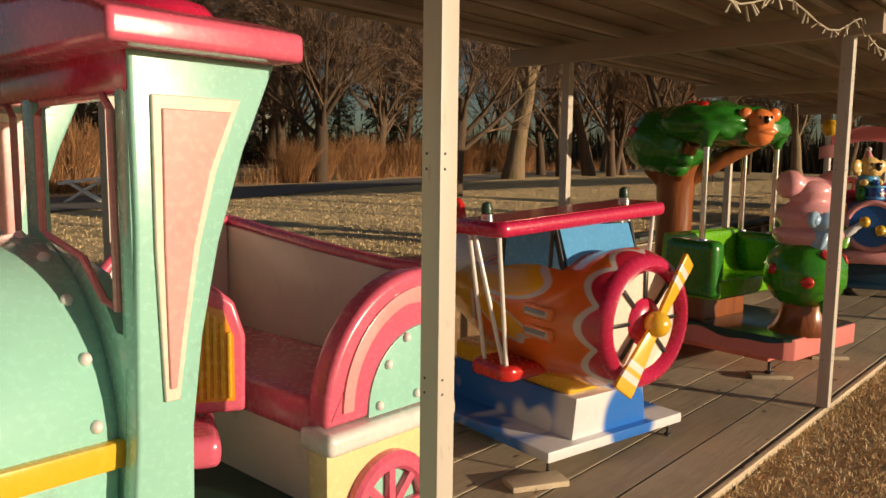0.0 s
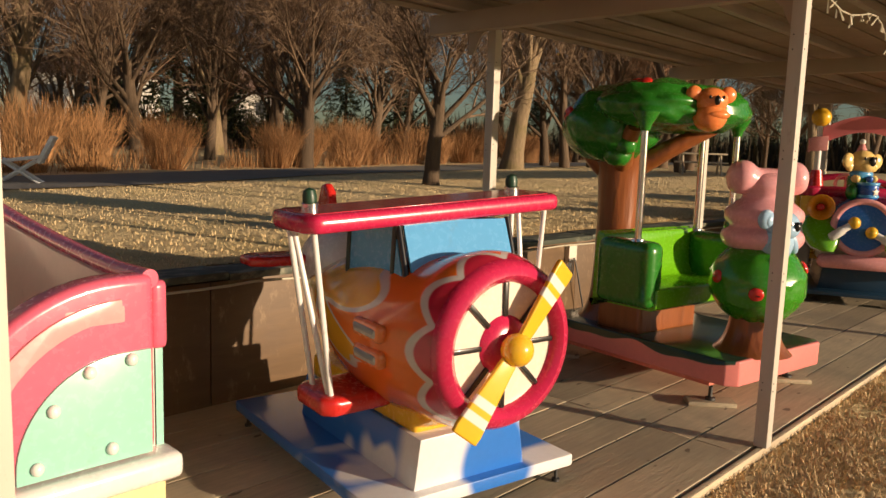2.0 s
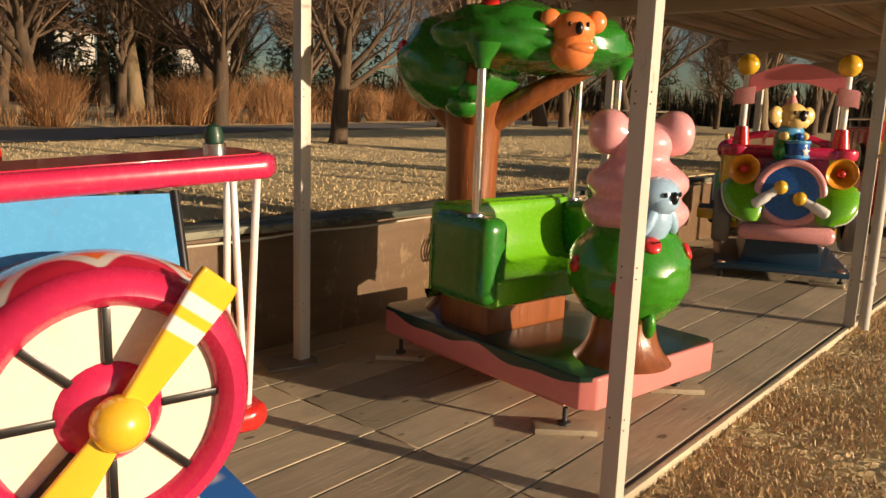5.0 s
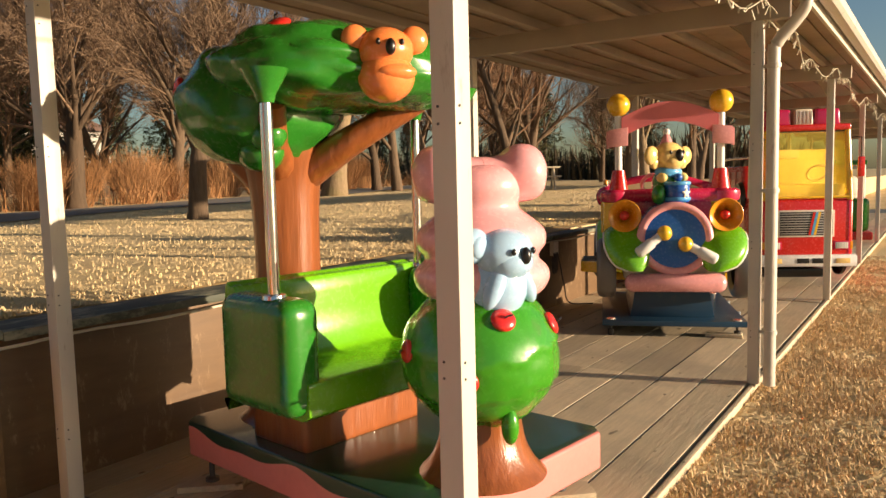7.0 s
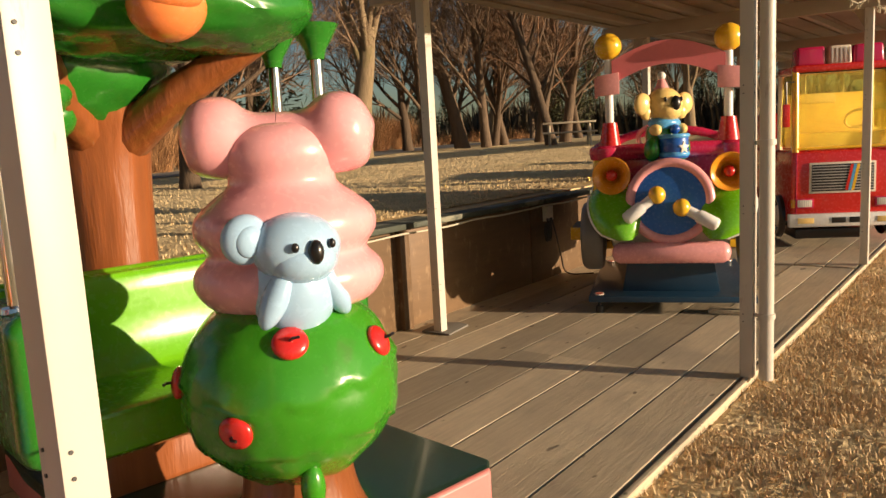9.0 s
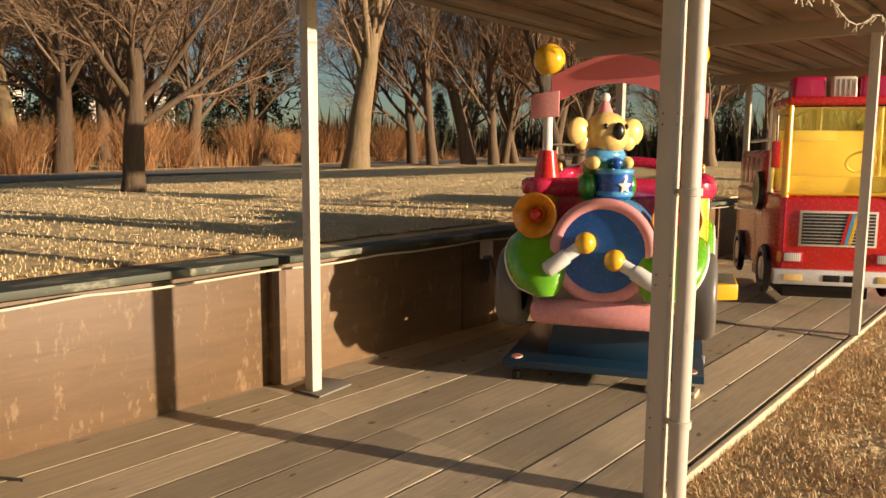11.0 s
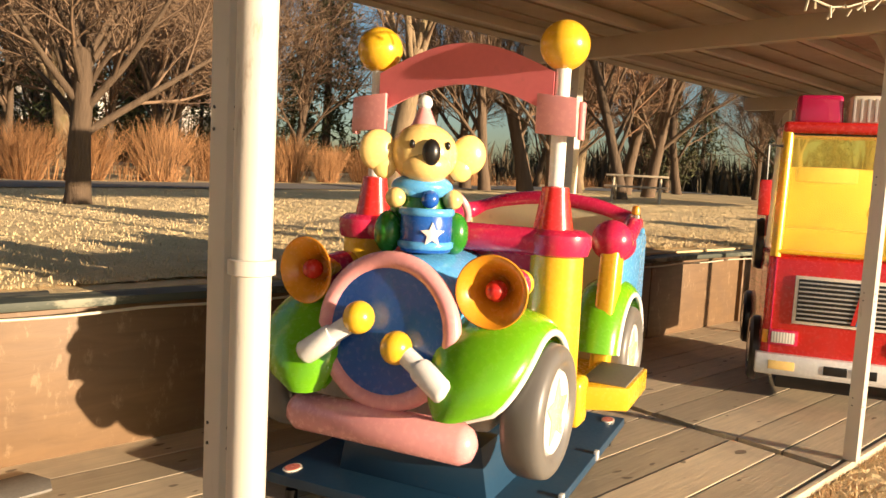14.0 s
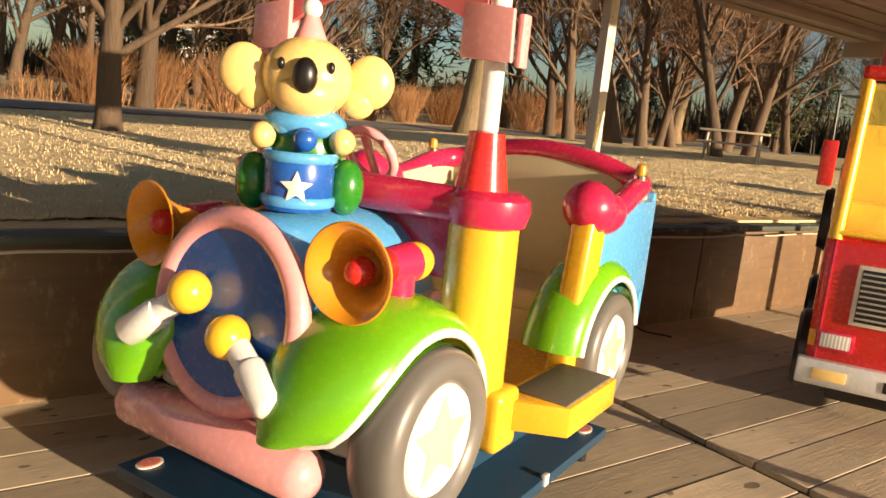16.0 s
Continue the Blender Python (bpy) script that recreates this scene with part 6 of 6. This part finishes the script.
# far brushwood that closes the view under the crowns
k = Mat("far_brush", (0.105, 0.075, 0.05), 0.9, spec=0.1)
k.vary(k.island(), 0.5, 1.6)
k.mix(k.noise(0.08, 3, kind="World") * 0.6, (0.05, 0.055, 0.03))
brush = []
for i in range(15000):
    a, d = math.radians(rg.uniform(55, 190)), rg.uniform(46, 66)
    x, y = -1 + d * math.cos(a), 6 + d * math.sin(a)
    if x > -9:
        continue
    top = 3.2 + 2.6 * noise.noise(Vector((x * 0.12, y * 0.12, 2)))
    brush.append((x, y, 0.6, max(top, 1.2) * rg.uniform(0.45, 1.1)))
blades("far_thicket", brush, k.m, "dim grey-brown brushwood far behind the trees", "thicket", 0.05, 0.13, 0.55, 8)


def shrub(seed):
    rng = random.Random(seed)
    V, F = [], []
    for i in range(210):
        az, r = rng.uniform(0, 6.283), 0.30 * rng.random() ** 0.5
        p = Vector((r * math.cos(az), r * math.sin(az), -0.05))
        d = Vector((p.x * 1.3 + rng.gauss(0, 0.16), p.y * 1.3 + rng.gauss(0, 0.16), 1)).normalized()
        limb(V, F, p, d, rng.uniform(0.8, 1.35), 0.006, 3, rng, 0)
        for k in range(3):
            q = p + d * rng.uniform(0.4, 0.9)
            e = (d + Vector((rng.gauss(0, 0.4), rng.gauss(0, 0.4), 0))).normalized()
            limb(V, F, q, e, rng.uniform(0.25, 0.5), 0.004, 3, rng, 0)
    g = G(REED)
    g.add(V, F)
    return tagged(part("shrub", g, sharp=80), "clipped bare russet shrub beside the path", "shrub", "clipped shrubs")


sh = shrub(4)
first = True
for i in range(22):
    y = -4 + 1.55 * i + rng.uniform(-0.4, 0.4)
    x = far_edge(y) - 3.0 - rng.uniform(0, 0.9)
    if i % 5 == 4:
        continue
    o = sh if first else sh.copy()
    if not first:
        scene.collection.objects.link(o)
    first = False
    o.matrix_basis = pose(x, y, gz(x, y), 0, 0, rng.uniform(0, 360)) @ Matrix.Scale(rng.uniform(0.95, 1.4), 4)


def picnic(x, y, rot):
    t = thing("picnic_table", pose(x, y, gz(x, y), 0, 0, rot), "weathered wooden picnic table on the lawn edge", "table")
    for yy, z, w in ((0, 0.72, 0.7), (-0.65, 0.43, 0.26), (0.65, 0.43, 0.26)):
        g = G(DECK)
        g.box((0, yy, z), (1.6, w, 0.05), 0.006, DECK)
        part("tabletop" if yy == 0 else "seat", g, t)
    for x0 in (-0.6, 0.6):
        for s in (-1, 1):
            g = G(DECK)
            g.tube([(x0, s * 0.7, 0.0), (x0, s * 0.22, 0.70)], 0.035, DECK, 8)
            part("leg", g, t)


picnic(-11.5, 25.5, 30)


def lounger(x, y, rot):
    t = thing("white_bench", pose(x, y, gz(x, y), 0, 0, rot), "small white garden bench with crossed legs", "bench")
    g = G(WHITE)
    g.box((0, 0, 0.33), (0.62, 0.30, 0.045), 0.01, WHITE, (0, -8, 0))
    part("seat", g, t)
    g = G(WHITE)
    g.box((0.33, 0, 0.46), (0.05, 0.30, 0.40), 0.01, WHITE, (0, 28, 0))
    part("backrest", g, t)
    for s in (-1, 1):
        g = G(WHITE)
        g.tube([(-0.28, s * 0.12, 0), (0.22, s * 0.12, 0.33)], 0.02, WHITE, 8)
        g.tube([(0.28, s * 0.12, 0), (-0.22, s * 0.12, 0.33)], 0.02, WHITE, 8)
        part("leg", g, t)


lounger(-11.0, 4.5, 60)


def house(x, y, rot, wallm, s=1.0):
    t = thing("house", pose(x, y, 0.6, 0, 0, rot), "pale two-storey house far behind the trees", "house", "far houses")
    g = G(wallm)
    g.box((0, 0, 2.6), (9, 7, 5.2), 0.02, wallm)
    part("wall", g, t)
    g = G(HROOF)
    g.prism([(-5, 0), (5, 0), (0, 2.3)], 7.8, pose(0, 3.9, 5.2, 90, 0, 0), 0.03, HROOF)
    part("roof", g, t)
    for xx in (-2.6, 0, 2.6):
        for z in (1.5, 3.9):
            g = G(DUSK)
            g.box((xx, -3.51, z), (1.2, 0.06, 1.1), 0.01, DUSK)
            part("window", g, t)


k = Mat("house_roof", (0.16, 0.10, 0.08), 0.8)
k.vary(k.noise(3), 0.7, 1.3)
HROOF = k.m
k = Mat("house_wall", (0.62, 0.58, 0.50), 0.8)
k.vary(k.noise(2), 0.85, 1.1)
house(-58, 24, 70, k.m)
house(-62, 38, 60, k.m)
house(-50, -2, 90, k.m)


# string of small lamps along the eave
def fairy_lights():
    t = thing("string_lights", pose(0, 0, 0), "pale string lights looped along the eave", "string lights")
    pts = []
    rg2 = random.Random(9)
    for i in range(1, len(POST_Y) - 1):
        y0, y1 = POST_Y[i], POST_Y[i + 1]
        for j in range(24):
            u = j / 24
            pts.append((-1.42 + 0.03 * math.sin(u * 9), y0 + (y1 - y0) * u, 2.27 - 0.09 * math.sin(math.pi * u) + 0.05 * math.sin(u * 19 + i)))
    g = G(WIRE)
    g.tube(pts, 0.004, WIRE, 5)
    part("wire", g, t)
    g = G(WIRE)
    for p in pts:
        for k in range(2):
            q = Vector(p) + Vector((rg2.uniform(-0.01, 0.01), rg2.uniform(-0.06, 0.06), 0))
            e = q + Vector((rg2.uniform(-0.03, 0.03), rg2.uniform(-0.03, 0.03), -rg2.uniform(0.02, 0.06)))
            g.tube([q, e], [0.003, 0.006], WIRE, 4)
    part("bulb_row", g, t)["kind"] = "stuff"


k = Mat("pale_wire", (0.62, 0.56, 0.42), 0.5)
k.vary(k.island(), 0.7, 1.2)
WIRE = k.m
fairy_lights()


def outlet(y):
    t = thing("outlet_box", pose(-3.82, y, 0), "white outdoor socket box with hanging black cable", "socket")
    g = G(CREAM)
    g.box((0, 0, 0.60), (0.06, 0.12, 0.14), 0.012, CREAM)
    part("box", g, t)
    for k in range(3):
        g = G(BLACK)
        dy = 0.03 * k - 0.06
        g.tube(spline([(0.03, dy, 0.56), (0.05, dy - 0.02, 0.44), (0.05, dy - 0.05, 0.36), (0.05, dy - 0.08, 0.44), (0.04, dy - 0.05, 0.52)], 6), 0.007, DUSK, 6)
        part("cable_loop", g, t)
    g = G(BLACK)
    g.tube(spline([(0.03, 0.02, 0.56), (0.05, 0.06, 0.4), (0.06, 0.12, 0.2), (0.08, 0.2, 0.02), (0.3, 0.3, 0.012)], 6), 0.007, DUSK, 6)
    part("cable", g, t)


outlet(6.62)
outlet(10.5)
outlet(12.9)


def cable():
    g = G(WIRE)
    pts = []
    for i in range(120):
        y = 0.5 + i * 0.17
        pts.append((-3.705 + 0.006 * math.sin(i * 1.7), y, 0.700 - 0.012 * abs(math.sin(i * 0.55))))
    g.tube(pts, 0.007, WIRE, 6)
    tagged(part("cable", g), "pale cable tacked under the wall capping", "cable")


cable()


def block(x, y, rot, m):
    g = G(m)
    g.box((0, 0, 0), (0.28, 0.13, 0.028), 0.004, m)
    ob = part("wood_block", g, None, "", pose(x, y, 0.0145, 0, 0, rot))
    tagged(ob, "short wooden block levelling a ride's foot", "block", "levelling blocks")


for x, y in ((0.62, -0.44), (0.62, 0.44), (-0.62, -0.44), (-0.62, 0.44)):
    p = M0 @ Vector((x, y, 0))
    block(p.x, p.y, 40, DECK)
block(-2.12, 2.80, 60, DECK)
block(-1.98, 9.80, 10, DECK)

# ---- deck planks ----
NB = 9
BW = (DECK_R - DECK_L) / NB
plank_me = []
for ln in (3.545,):
    for s in range(2):
        g = G(DECK)
        g.box((0, 0, 0), (BW - 0.008, ln, 0.034), 0.004, DECK, seg=1)
        plank_me.append(g.mesh("plank"))
rp = random.Random(3)
for i in range(len(POST_Y) - 1):
    for j in range(NB):
        ob = new("plank", plank_me[j % 2])
        ob.parent = floor
        ob.matrix_basis = pose(DECK_L + BW * (j + 0.5), POST_Y[i] - 0.18 + 3.555 / 2, -0.0175 + rp.uniform(-0.0025, 0.0), rp.uniform(-0.02, 0.02), rp.uniform(-0.35, 0.35), 0)
